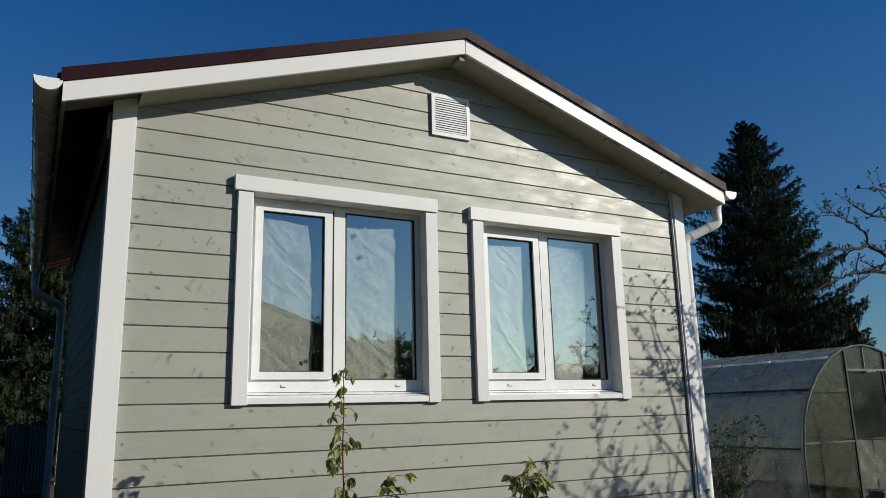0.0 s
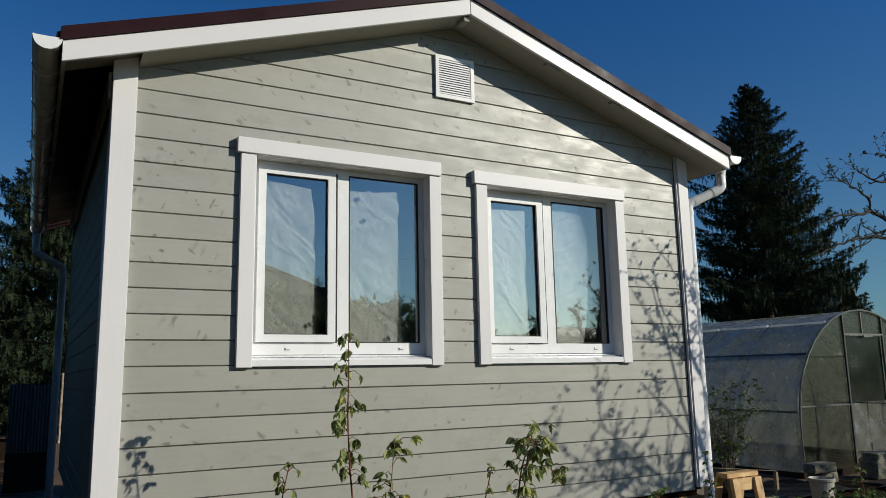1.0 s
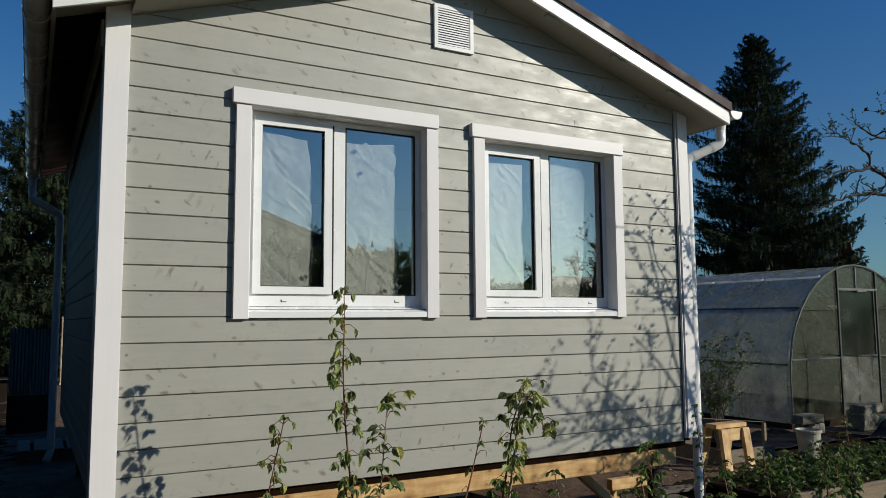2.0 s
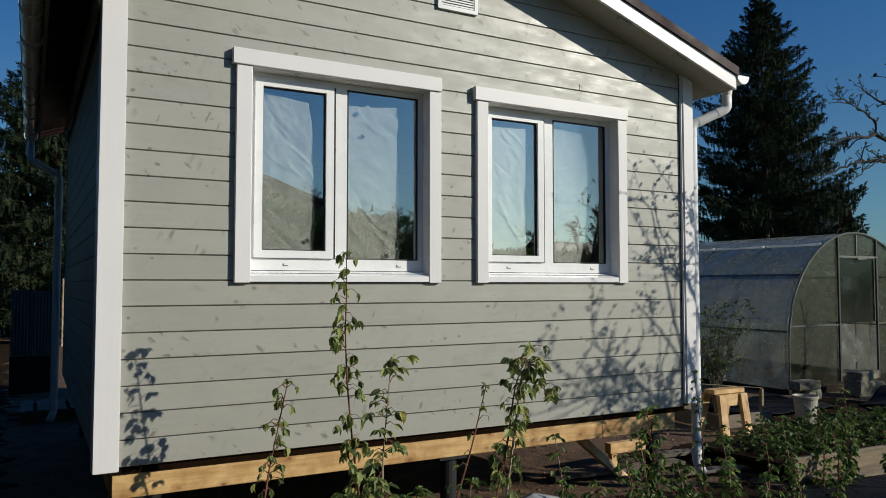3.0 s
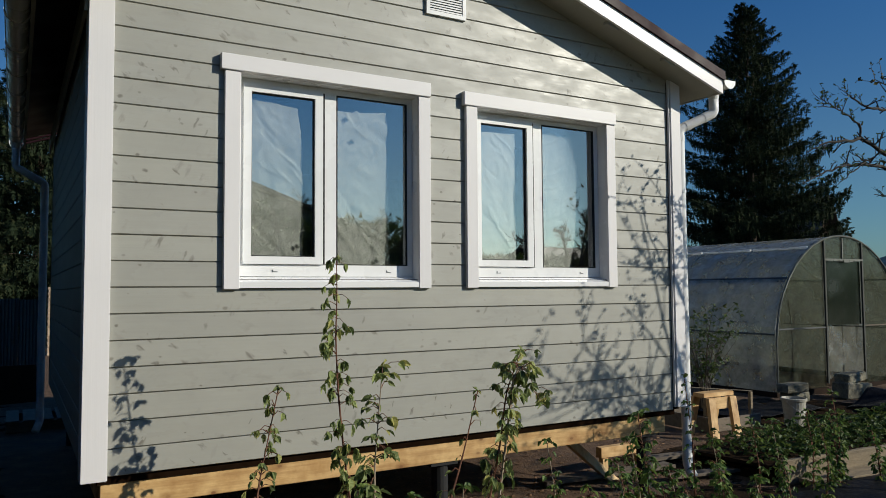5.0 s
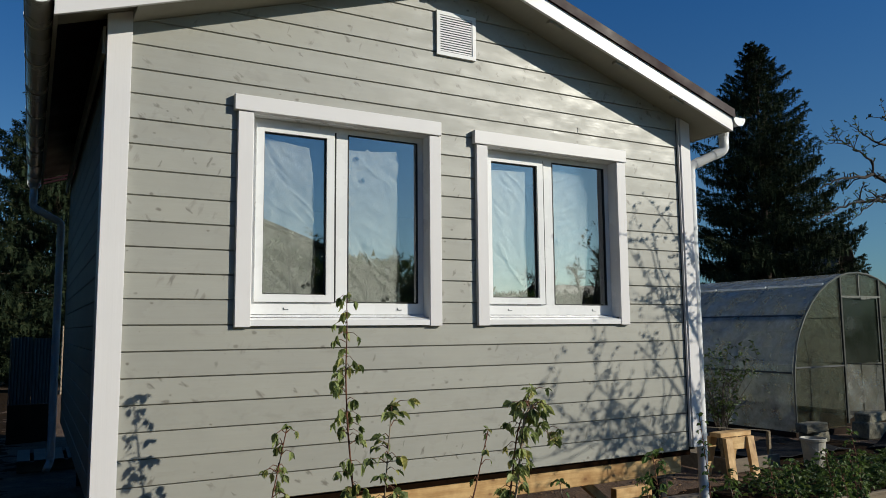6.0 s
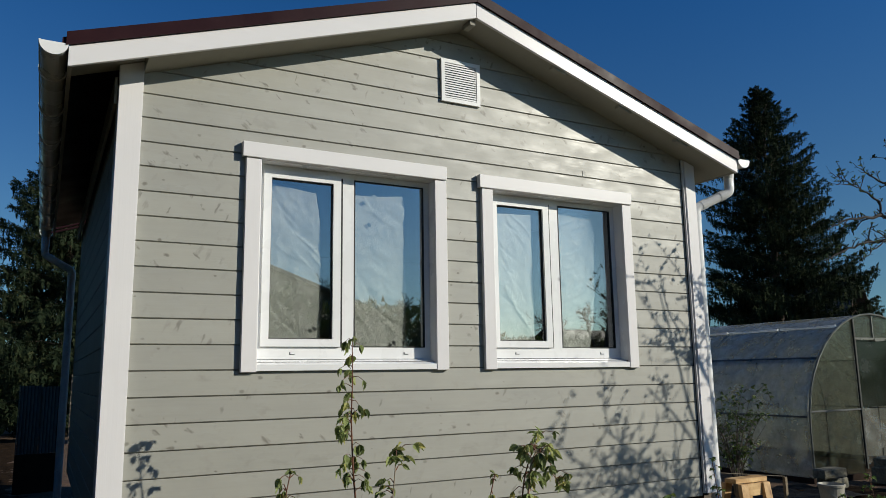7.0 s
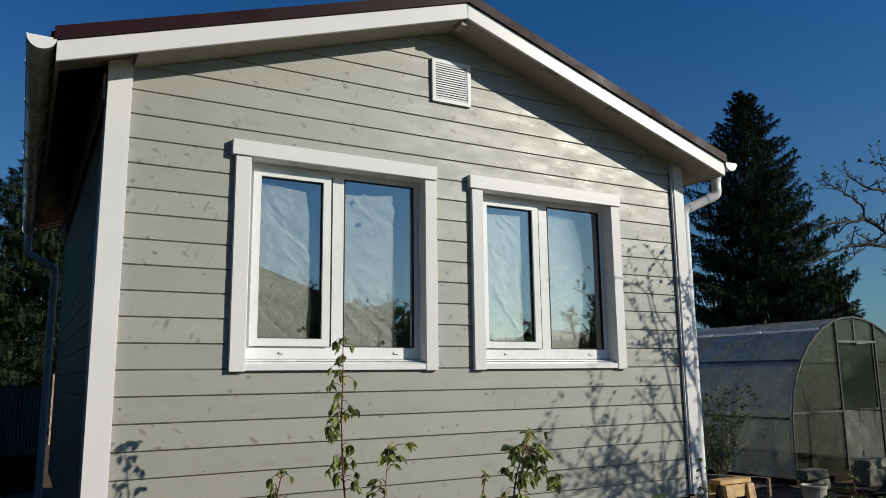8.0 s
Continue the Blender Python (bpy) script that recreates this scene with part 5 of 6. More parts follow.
def spruce(x, y, height, radius, seed, label, detail=1.0):
    """Trunk, limbs in loose whorls with bushy upturned ends, and curtains of hanging needle sprays."""
    rnd = random.Random(seed)
    t = thing("spruce_tree", (x, y, 0), label, "tree", "spruces")
    bm = bmesh.new()
    tube(bm, [(x, y, -0.1), (x + 0.05, y, height * 0.4), (x, y, height * 0.98)], [height * 0.018, height * 0.011, 0.012], 10)
    limbs = []
    h = height * 0.05
    while h < height * 0.975:
        f = 1 - h / height
        count = 5 + int(3 * f)
        a0 = rnd.uniform(0, 6.28)
        for i in range(count):
            a = a0 + 6.28 * i / count + rnd.uniform(-0.35, 0.35)
            lobe = noise.noise(Vector((math.cos(a) * 1.1 + seed, math.sin(a) * 1.1, h * 0.55)))
            reach = radius * f ** 0.74 * (0.84 + 0.42 * lobe) * rnd.uniform(0.82, 1.06) * (1.16 if rnd.random() < 0.1 else 1.0) * (1 - 0.4 * math.exp(-9 * f)) + 0.05
            limbs.append((h + rnd.uniform(-0.28, 0.28) * (0.15 + f), a, reach))
        h += 0.17 + 0.24 * f
    verts, faces = [], []
    coarse = detail ** -0.5

    def spray(p, d, side, size, wide=0.36):
        """One ragged twig: pointed teeth on both sides of a midrib."""
        tip = p + d * size
        for q in (0.12, 0.4, 0.68):
            k = len(verts)
            c = p.lerp(tip, q)
            w = size * wide * (1.08 - q)
            verts.extend((c + side * w + d * size * 0.2, c - side * w + d * size * 0.2, c - d * size * 0.08, c + d * size * 0.14))
            faces.append((k + 2, k, k + 3))
            faces.append((k + 2, k + 3, k + 1))
        k = len(verts)
        c = p.lerp(tip, 0.6)
        verts.extend((c + side * size * 0.07, c - side * size * 0.07, tip))
        faces.append((k, k + 1, k + 2))

    def across(d):
        w = d.cross(Vector((rnd.uniform(-1, 1), rnd.uniform(-1, 1), rnd.uniform(-1, 1))))
        return w.normalized() if w.length > 1e-4 else Vector((1, 0, 0))

    for h, a, reach in limbs:
        out = Vector((math.cos(a), math.sin(a), 0))
        side = Vector((-math.sin(a), math.cos(a), 0))
        base = Vector((x, y, h))
        f = 1 - h / height
        rise, droop = 0.62 - 0.5 * f, 0.18 + 0.42 * f

        def on(q):
            return base + out * reach * q + Vector((0, 0, reach * (rise * q - droop * q * q + (0.16 + 0.22 * f) * q ** 4)))

        tube(bm, [on(q) for q in (0, 0.35, 0.7, 1.0)], [0.012 + 0.016 * f, 0.013, 0.008, 0.003], 4, False)
        n = max(4, int((16 + 44 * reach) * detail))
        small = (0.55 + 0.45 * f) * coarse
        for i in range(n):
            q = 0.1 + 0.9 * (i + rnd.random()) / n
            spread = (0.10 + 0.34 * reach * (1 - 0.8 * q)) * rnd.uniform(-1, 1)
            p = on(q) + side * spread + Vector((0, 0, -0.35 * abs(spread)))
            for _ in range(2):
                d = (out * rnd.uniform(0.1, 1.0) + side * (rnd.uniform(-0.6, 0.6) + (0.6 if spread > 0 else -0.6)) + Vector((0, 0, rnd.uniform(-0.35, 0.45)))).normalized()
                spray(p, d, across(d), rnd.uniform(0.13, 0.27) * small, 0.42)
            d = Vector((rnd.uniform(-0.18, 0.18), rnd.uniform(-0.18, 0.18), -1)).normalized()
            spray(p, d, across(d), rnd.uniform(0.2, 0.46) * (0.4 + 0.6 * f) * coarse, 0.24)
        for q in (0.82, 0.89, 0.95, 1.0):
            for _ in range(max(3, int(8 * detail))):
                d = (out * rnd.uniform(0.4, 1.0) + side * rnd.uniform(-0.8, 0.8) + Vector((0, 0, rnd.uniform(-0.3, 0.95)))).normalized()
                spray(on(q) + side * rnd.uniform(-0.06, 0.06), d, across(d), rnd.uniform(0.1, 0.2) * small, 0.46)
    for i in range(int(90 * detail)):
        q = rnd.random()
        ang = rnd.uniform(0, 6.28)
        d = Vector((math.cos(ang), math.sin(ang), rnd.uniform(0.1, 1.4))).normalized()
        spray(Vector((x, y, height * (0.93 + 0.065 * q))), d, across(d), rnd.uniform(0.12, 0.3) * (1.1 - 0.7 * q) * coarse, 0.4)
    part("trunk", bm, SPRUCE_BARK, t)
    raw("crown", verts, faces, NEEDLES, t, "dense dark green drooping needle sprays")


EYE_SPOT = Vector((-0.31, -4.19, 0))


def from_spot(azimuth, distance):
    return EYE_SPOT.x + distance * math.sin(radians(azimuth)), EYE_SPOT.y + distance * math.cos(radians(azimuth))


spruce(*from_spot(52.2, 28), 11.6, 4.65, 11, "tall dark green spruce with drooping limbs")
spruce(*from_spot(1.2, 26), 11.0, 4.0, 23, "dark spruce standing behind the house", 0.7)
# unseen spruces added to keep sky light off the side wall
spruce(-4.6, 5.2, 9.5, 3.2, 31, "unseen dark spruce added to keep sky light off the side wall", 0.16)
spruce(-5.0, 10.5, 10.0, 3.2, 41, "unseen dark spruce added to keep sky light off the side wall", 0.16)
spruce(-4.2, -1.7, 9.5, 3.0, 53, "unseen dark spruce added to keep sky light off the side wall", 0.16)
spruce(-4.0, -6.6, 9.5, 2.9, 59, "unseen dark spruce added to keep sky light off the side wall", 0.16)
spruce(-5.0, 0.2, 9.0, 3.2, 37, "unseen dark spruce added to keep sky light off the side wall", 0.16)


def bare_tree(name, x, y, limbs, seed, label, thick, trunk_h, levels=4, buds=1.0, twig=0.42, category="tree", group="", bud_size=1.0, along=(0.35, 0.5, 0.62, 0.74, 0.85, 0.93, 1.0)):
    """A fruit tree in early spring: trunk, limbs to given ends, forking twigs and small buds."""
    rnd = random.Random(seed)
    t = thing(name, (x, y, 0), label, category, group)
    bm = bmesh.new()
    verts, faces = [], []

    def bud(p, d, size):
        k = len(verts)
        s = d.cross(Vector((rnd.uniform(-1, 1), rnd.uniform(-1, 1), rnd.uniform(-1, 1)))).normalized()
        u = d.cross(s)
        verts.extend((p, p + d * size * 0.5 + s * size * 0.32, p + d * size, p + d * size * 0.5 - s * size * 0.32, p + d * size * 0.55 + u * size * 0.22))
        faces.extend(((k, k + 1, k + 4), (k + 1, k + 2, k + 4), (k + 2, k + 3, k + 4), (k + 3, k, k + 4)))

    def grow(p, d, length, radius, level):
        n = 4
        pts, q = [p], p
        for i in range(n):
            d = (d + Vector((rnd.uniform(-1, 1), rnd.uniform(-1, 1), rnd.uniform(-0.7, 1))) * 0.22).normalized()
            q = q + d * length / n
            pts.append(q)
        tube(bm, pts, [radius * (1 - 0.55 * i / n) for i in range(n + 1)], 6 if level < 2 else 4, False)
        if level >= levels - 1:
            for pnt in pts[1:]:
                for _ in range(3):
                    if rnd.random() < 0.75 * buds:
                        bud(pnt + (pts[1] - pts[0]) * rnd.uniform(-0.5, 0.5) * 0.9,
                            Vector((rnd.uniform(-1, 1), rnd.uniform(-1, 1), rnd.uniform(-0.4, 1))).normalized(), rnd.uniform(0.015, 0.042) * bud_size)
        if level < levels:
            for i in range(1, n + 1):
                for _ in range(2 if level < levels - 1 else 1):
                    if rnd.random() < 0.8:
                        nd = (d * 0.5 + Vector((rnd.uniform(-1, 1), rnd.uniform(-1, 1), rnd.uniform(-0.5, 0.9)))).normalized()
                        grow(pts[i], nd, length * rnd.uniform(0.35, twig + 0.2), radius * 0.5, level + 1)

    fork = Vector((x, y, trunk_h))
    tube(bm, [(x, y, -0.1), (x + 0.03, y + 0.02, trunk_h * 0.5), fork], [thick * 1.25, thick, thick * 0.85], 10)
    for end in limbs:
        e = Vector(end[:3])
        shoots = end[3] if len(end) > 3 else 2
        mid = fork.lerp(e, 0.5) + Vector((rnd.uniform(-0.1, 0.1), rnd.uniform(-0.1, 0.1), end[4] if len(end) > 4 else 0.15))
        tube(bm, [fork, fork.lerp(mid, 0.5) + Vector((0, 0, 0.05)), mid, mid.lerp(e, 0.5) + Vector((0, 0, 0.03)), e], [thick * 0.6, thick * 0.5, thick * 0.38, thick * 0.27, thick * 0.16], 7, False)
        for q in along:
            p = fork.lerp(mid, q * 2) if q < 0.5 else mid.lerp(e, q * 2 - 1)
            for _ in range(int(shoots) + (rnd.random() < shoots % 1)):
                d = ((e - fork).normalized() * 0.7 + Vector((rnd.uniform(-1, 1), rnd.uniform(-1, 1), rnd.uniform(-0.5, 0.8)))).normalized()
                grow(p, d, rnd.uniform(0.3, 0.62), max(0.0062, thick * 0.16), 2)
    part("trunk", bm, BARK, t)
    tagged(raw("bud_growth", verts, faces, BUD, t, "small pale green opening buds"), kind="stuff")


# the apple tree beside the house: its shade lies on the gable and one limb reaches over the plot
def sunward(x, z, y):
    """The point at depth y whose shade falls on the gable at x, z."""
    k = y / SUN.y
    return x + SUN.x * k, y, z + SUN.z * k


bare_tree("apple_tree", 7.1, -2.6, [(*sunward(3.1, 0.78, -2.3), 0.7, 0.1), (*sunward(3.2, 1.12, -2.0), 0.35, 0.1), (*sunward(3.35, 0.86, -2.4), 0.8, 0.0), (*sunward(3.62, 1.4, -1.9), 0.4, 0.1), (*sunward(3.95, 1.85, -1.3), 0.6, 0.1),
                                    (*sunward(3.8, 2.1, -1.5), 0.5, 0.1), (*sunward(4.12, 1.55, -1.35), 0.8, 0.1), (*sunward(4.15, 2.2, -1.15), 0.8, 0.1), (*sunward(3.45, 0.66, -2.1), 2.6, -0.1), (*sunward(3.85, 0.7, -2.2), 2.2, -0.2), (7.9, -3.2, 3.0, 1), (8.0, -2.2, 3.1, 1)], 5,
          "apple tree in bud with spreading grey limbs", 0.026, 1.85, levels=3, buds=0.9, twig=0.4, bud_size=1.1, along=(0.5, 0.6, 0.68, 0.76, 0.84, 0.92, 1.0))


def limbed_tree(x, y, fork_z, limbs, seed, label):
    """A pruned old fruit tree: crooked limbs set with short knobbly spurs and tufts of opening leaves. limbs: root radius and way."""
    rnd = random.Random(seed)
    t = thing("pear_tree", (x, y, 0), label, "tree")
    fork = Vector((x, y, fork_z))
    bm = bmesh.new()
    tube(bm, [(x, y, -0.1), (x + 0.04, y, fork_z * 0.5), fork], [0.11, 0.095, 0.085], 12)
    part("trunk", bm, DARK_BARK, t)
    verts, faces = [], []

    def tuft(p, size):
        for _ in range(rnd.choice((2, 3, 4))):
            leaf_into(rnd, leaf_pose(rnd, p, rnd.uniform(0, 6.28), size * rnd.uniform(0.6, 1.2), rnd.uniform(-1.6, 0.5)), verts, faces)

    def spurs(bm, pts, radii, gap, long_share):
        for i, (a, b) in enumerate(zip(pts, pts[1:])):
            n = max(1, int((b - a).length / gap + rnd.random()))
            for _ in range(n):
                p = a.lerp(b, rnd.random())
                way = (b - a).normalized()
                d = (way * rnd.uniform(0.1, 0.9) + Vector((rnd.uniform(-0.7, 0.7), rnd.uniform(-0.7, 0.7), rnd.uniform(-0.4, 1.0)))).normalized()
                long = rnd.random() < long_share
                size = rnd.uniform(0.09, 0.2) if long else rnd.uniform(0.03, 0.085)
                bend = p + d * size * 0.55 + Vector((0, 0, rnd.uniform(0.0, 0.25) * size))
                tip = p + d * size + Vector((0, 0, rnd.uniform(-0.1, 0.3) * size))
                r = min(radii[i] * 0.6, 0.0085)
                tube(bm, [p, bend, tip], [r, r * 0.75, r * (0.4 if long else 0.7)], 5)
                if long:
                    spurs(bm, [p, bend, tip], [r, r, r], 0.05, 0.0)
                if rnd.random() < 0.7:
                    tuft(tip, 0.03)

    for r0, way in limbs:
        pts = [Vector(p) for p in way]
        fine = []
        for a, b in zip(pts, pts[1:]):
            for k in range(4):
                fine.append(a.lerp(b, k / 4) + Vector((rnd.uniform(-1, 1), rnd.uniform(-1, 1), rnd.uniform(-1, 1))) * 0.011)
        fine.append(pts[-1])
        radii = [0.84 * r0 * (1 - 0.82 * (i / (len(fine) - 1)) ** 0.8) for i in range(len(fine))]
        bm = bmesh.new()
        tube(bm, fine, radii, 8)
        spurs(bm, fine, radii, 0.055, 0.26)
        part("limb", bm, DARK_BARK, t)
    tagged(raw("bud_growth", verts, faces, LEAF_DARK, t, "small tufts of opening leaves"), kind="stuff")


# tree out of view, added to throw dappled shade over the greenhouse front
bare_tree("shade_tree", 14.6, -2.5, [(13.0, -2.6, 3.2), (13.6, -3.3, 4.2), (14.2, -1.7, 3.4), (14.9, -2.3, 4.6), (15.6, -2.8, 3.6), (16.0, -2.2, 2.9), (13.9, -2.2, 2.7), (15.2, -3.2, 3.0)], 15,
          "unseen bare tree with a thick crown, added to shade the greenhouse front", 0.08, 1.3, levels=3, buds=1.0)
# fruit trees and bushes across the plots
for i, (x, y, s) in enumerate(((7.4, -20.3, 1.55), (-3.5, -17, 1.0), (2.5, -19, 1.15), (9.2, -18, 1.3), (11.8, -19.5, 1.25), (17.5, -17, 1.5), (19.5, -18, 1.2), (23.5, -17, 1.15))):
    bare_tree("fruit_tree", x, y, [(x - 1.5 * s, y, 2.05 * s), (x + 1.5 * s, y + 0.3, 2.0 * s), (x + 0.3, y - 1.2, 2.4 * s), (x - 0.5, y + 1.2, 2.5 * s), (x + 0.6, y + 0.6, 2.75 * s)], 40 + i,
              "bare fruit tree with a spreading crown", 0.08 * s, 1.1, levels=4, buds=0.8, group="fruit trees across the plots")


def far_woods():
    rnd = random.Random(8)
    verts, faces = [], []
    for i in range(560):
        a = rnd.uniform(0, 2 * math.pi)
        r = rnd.uniform(58, 85)
        hgt = rnd.uniform(2.2, 4.6) * (0.8 + 0.3 * math.sin(a * 5))
        px, py = r * math.sin(a), r * math.cos(a)
        for k in range(26):
            w = rnd.uniform(0.25, 0.8)
            cx, cy, cz = px + rnd.uniform(-2.2, 2.2), py + rnd.uniform(-2.2, 2.2), rnd.uniform(0.0, 1.0) * hgt
            b = rnd.uniform(0, 3.1)
            dx, dy = math.cos(b) * w, math.sin(b) * w
            n = len(verts)
            verts.extend(((cx - dx, cy - dy, cz), (cx + dx * 0.2, cy + dy * 0.2, cz - w * 0.5), (cx + dx, cy + dy, cz + w * 0.2), (cx, cy, cz + w)))
            faces.append((n, n + 1, n + 2, n + 3))
    ob = raw("far_woods", verts, faces, LEAF_DARK)
    tagged(ob, "distant belt of dark low trees and scrub", "trees", kind="stuff")


far_woods()


def scrub_hedge():
    """Overgrown hedge along the lane across the plots, twiggy and uneven."""
    rnd = random.Random(77)
    verts, faces = [], []
    for _ in range(52000):
        x = rnd.uniform(-6, 34)
        y = -22.5 + rnd.uniform(-1.3, 1.3)
        top = 2.9 + 1.3 * min(1.0, max(0.0, (16.5 - x) / 3.5)) + 0.6 * noise.noise(Vector((x * 0.35, 1.0, 0))) + 0.5 * noise.noise(Vector((x * 1.3, 5.0, 0)))
        z = top * rnd.random() ** 0.7
        a, w, h = rnd.uniform(0, 3.1), rnd.uniform(0.02, 0.08), rnd.uniform(0.05, 0.3)
        dx, dy, lean = math.cos(a) * w, math.sin(a) * w, rnd.uniform(-0.3, 0.3)
        n = len(verts)
        verts.extend(((x - dx, y - dy, z), (x + dx, y + dy, z), (x + lean + dx * 0.3, y + dy * 0.3, z + h)))
        faces.append((n, n + 1, n + 2))
    tagged(raw("scrub_hedge", verts, faces, LEAF_DARK), "overgrown twiggy hedge along the lane", "hedge", kind="stuff")


scrub_hedge()

# ---- plants ----


def leaf_mesh(name, material, seed):
    """A pointed, deeply toothed and crumpled leaf folded along its midrib, 1 long."""
    rnd = random.Random(seed)
    half = [(0.0, 0.0), (0.08, 0.10), (0.20, 0.24), (0.23, 0.21), (0.36, 0.35), (0.40, 0.30), (0.54, 0.36), (0.58, 0.29), (0.72, 0.25), (0.76, 0.19), (0.88, 0.12), (1.0, 0.0)]
    verts = [(x, 0, -0.28 * x * x + rnd.uniform(-0.02, 0.02)) for x, _ in half]
    for s in (1, -1):
        fold = rnd.uniform(0.1, 0.7)
        wide = rnd.uniform(0.8, 1.15)
        verts += [(x + rnd.uniform(-0.03, 0.03), s * y * wide, fold * y - 0.28 * x * x + rnd.uniform(-0.05, 0.05)) for x, y in half[1:-1]]
    k, faces = len(half), []
    for s in (0, 1):
        o = k + s * (k - 2)
        faces.append((0, 1, o))
        for i in range(1, k - 2):
            faces.append((i, i + 1, o + i, o + i - 1))
        faces.append((k - 2, k - 1, o + k - 3))
    me = bpy.data.meshes.new(name)
    me.from_pydata(verts, [], faces)
    me.materials.append(material)
    return me, [Vector(v) for v in verts], faces


LEAVES = [leaf_mesh("leaf", LEAF, i) for i in range(5)]


def leaf_into(rnd, m, v, f):
    """Adds one leaf at the pose m to growing lists of vertices and faces."""
    _, lv, lf = rnd.choice(LEAVES)
    k = len(v)
    v.extend(m @ q for q in lv)
    f.extend(tuple(i + k for i in q) for q in lf)


def leaf_pose(rnd, p, around, size, sag):
    d = Vector((math.cos(around), math.sin(around), -sag)).normalized()
    m = d.to_track_quat("X", "Z").to_matrix().to_4x4() @ pose(0, 0, 0, rnd.uniform(-70, 70), rnd.uniform(-15, 15), 0)
    return Matrix.Translation(p) @ m @ Matrix.Diagonal((size, size * rnd.uniform(0.55, 1.05), size, 1))


def cane(points, density, size, seed, label, single=True, sag=0.8, crowd=1.0, group="raspberry canes"):
    """A raspberry cane through the given points, with leaf clusters along it; denser low down."""
    rnd = random.Random(seed)
    pts = smooth_path(points, 4, 0.06)
    c = thing("raspberry_cane", points[0], label, "plant", group)
    bm = bmesh.new()
    tube(bm, pts, [0.0065 - 0.0042 * i / (len(pts) - 1) for i in range(len(pts))], 6, False)
    part("stem", bm, PALE_CANE if seed % 3 == 0 else CANE, c)
    total = sum((b - a).length for a, b in zip(pts, pts[1:]))
    stalks = bmesh.new()
    mats = []
    run = 0.0
    step = 1.0 / density
    nxt = step
    for a, b in zip(pts, pts[1:]):
        seg = (b - a).length
        while nxt <= run + seg:
            p = a.lerp(b, (nxt - run) / seg)
            q = nxt / total
            for _ in range(rnd.choice((1, 2, 2, 3)) if crowd >= 1 else 1):
                ang = rnd.uniform(0, 6.28)
                reach = size * rnd.uniform(0.35, 1.1)
                hub = p + Vector((math.cos(ang) * reach, math.sin(ang) * reach, rnd.uniform(-0.3, 0.5) * size))
                tube(stalks, [p, p.lerp(hub, 0.5) + Vector((0, 0, 0.012)), hub], [0.0022, 0.0016, 0.001], 4, False)
                for k in range(rnd.choice((2, 3, 3, 5)) if crowd >= 1 else rnd.choice((1, 2))):
                    s = size * rnd.uniform(0.55, 1.1) * (1.0 - 0.2 * q)
                    mats.append(leaf_pose(rnd, hub, ang + (k - 1) * rnd.uniform(0.7, 1.3), s, rnd.uniform(sag * 0.3, sag * 1.7)))
            nxt += step * rnd.uniform(0.6, 1.4) * (0.75 + 0.5 * q)
        run += seg
    for k in range(9 if crowd >= 1 else 4):
        mats.append(leaf_pose(rnd, pts[-1], rnd.uniform(0, 6.28), size * rnd.uniform(0.4, 0.9), rnd.uniform(-0.6, 0.9)))
    tagged(part("leaf_stalk", stalks, CANE, c), kind="stuff")
    if single:
        base = Matrix.Translation(-Vector(points[0]))
        for m in mats:
            lf = new("leaf", rnd.choice(LEAVES)[0])
            lf.parent = c
            lf.matrix_basis = base @ m
    else:
        v, f = [], []
        for m in mats:
            leaf_into(rnd, m, v, f)
        tagged(raw("foliage", v, f, LEAF_YOUNG, c), kind="stuff")
    return c


FRONT = "red-brown raspberry cane with drooping young green leaves"
cane([(1.27, -0.66, 0.0), (1.145, -0.69, 0.438), (1.088, -0.72, 0.777), (1.047, -0.75, 1.073), (1.029, -0.77, 1.316), (1.028, -0.79, 1.499), (1.019, -0.805, 1.69)], 32, 0.066, 1, "tall thin raspberry cane with drooping young leaves", sag=2.0)
cane([(0.38, -1.5, 0.0), (0.41, -1.5, 0.55), (0.45, -1.5, 0.85), (0.52, -1.5, 1.18)], 36, 0.045, 2, FRONT, sag=2.2)
cane([(0.90, -1.5, 0.0), (0.90, -1.5, 0.5), (0.90, -1.5, 0.85), (0.935, -1.5, 1.23)], 36, 0.064, 3, FRONT, sag=0.4)
cane([(1.16, -1.5, 0.0), (1.21, -1.5, 0.6), (1.30, -1.5, 0.85), (1.375, -1.5, 1.11)], 20, 0.045, 4, "nearly bare red-brown raspberry cane", crowd=0.5)
cane([(1.33, -1.5, 0.0), (1.40, -1.5, 0.55), (1.48, -1.5, 0.85), (1.52, -1.5, 1.10), (1.60, -1.5, 1.26)], 34, 0.062, 5, FRONT, sag=1.2)
cane([(1.36, -1.52, 0.0), (1.47, -1.52, 0.7), (1.55, -1.52, 1.19), (1.61, -1.52, 1.2), (1.69, -1.51, 1.04)], 34, 0.06, 6, "raspberry cane with a nodding leafy tip", sag=0.9)

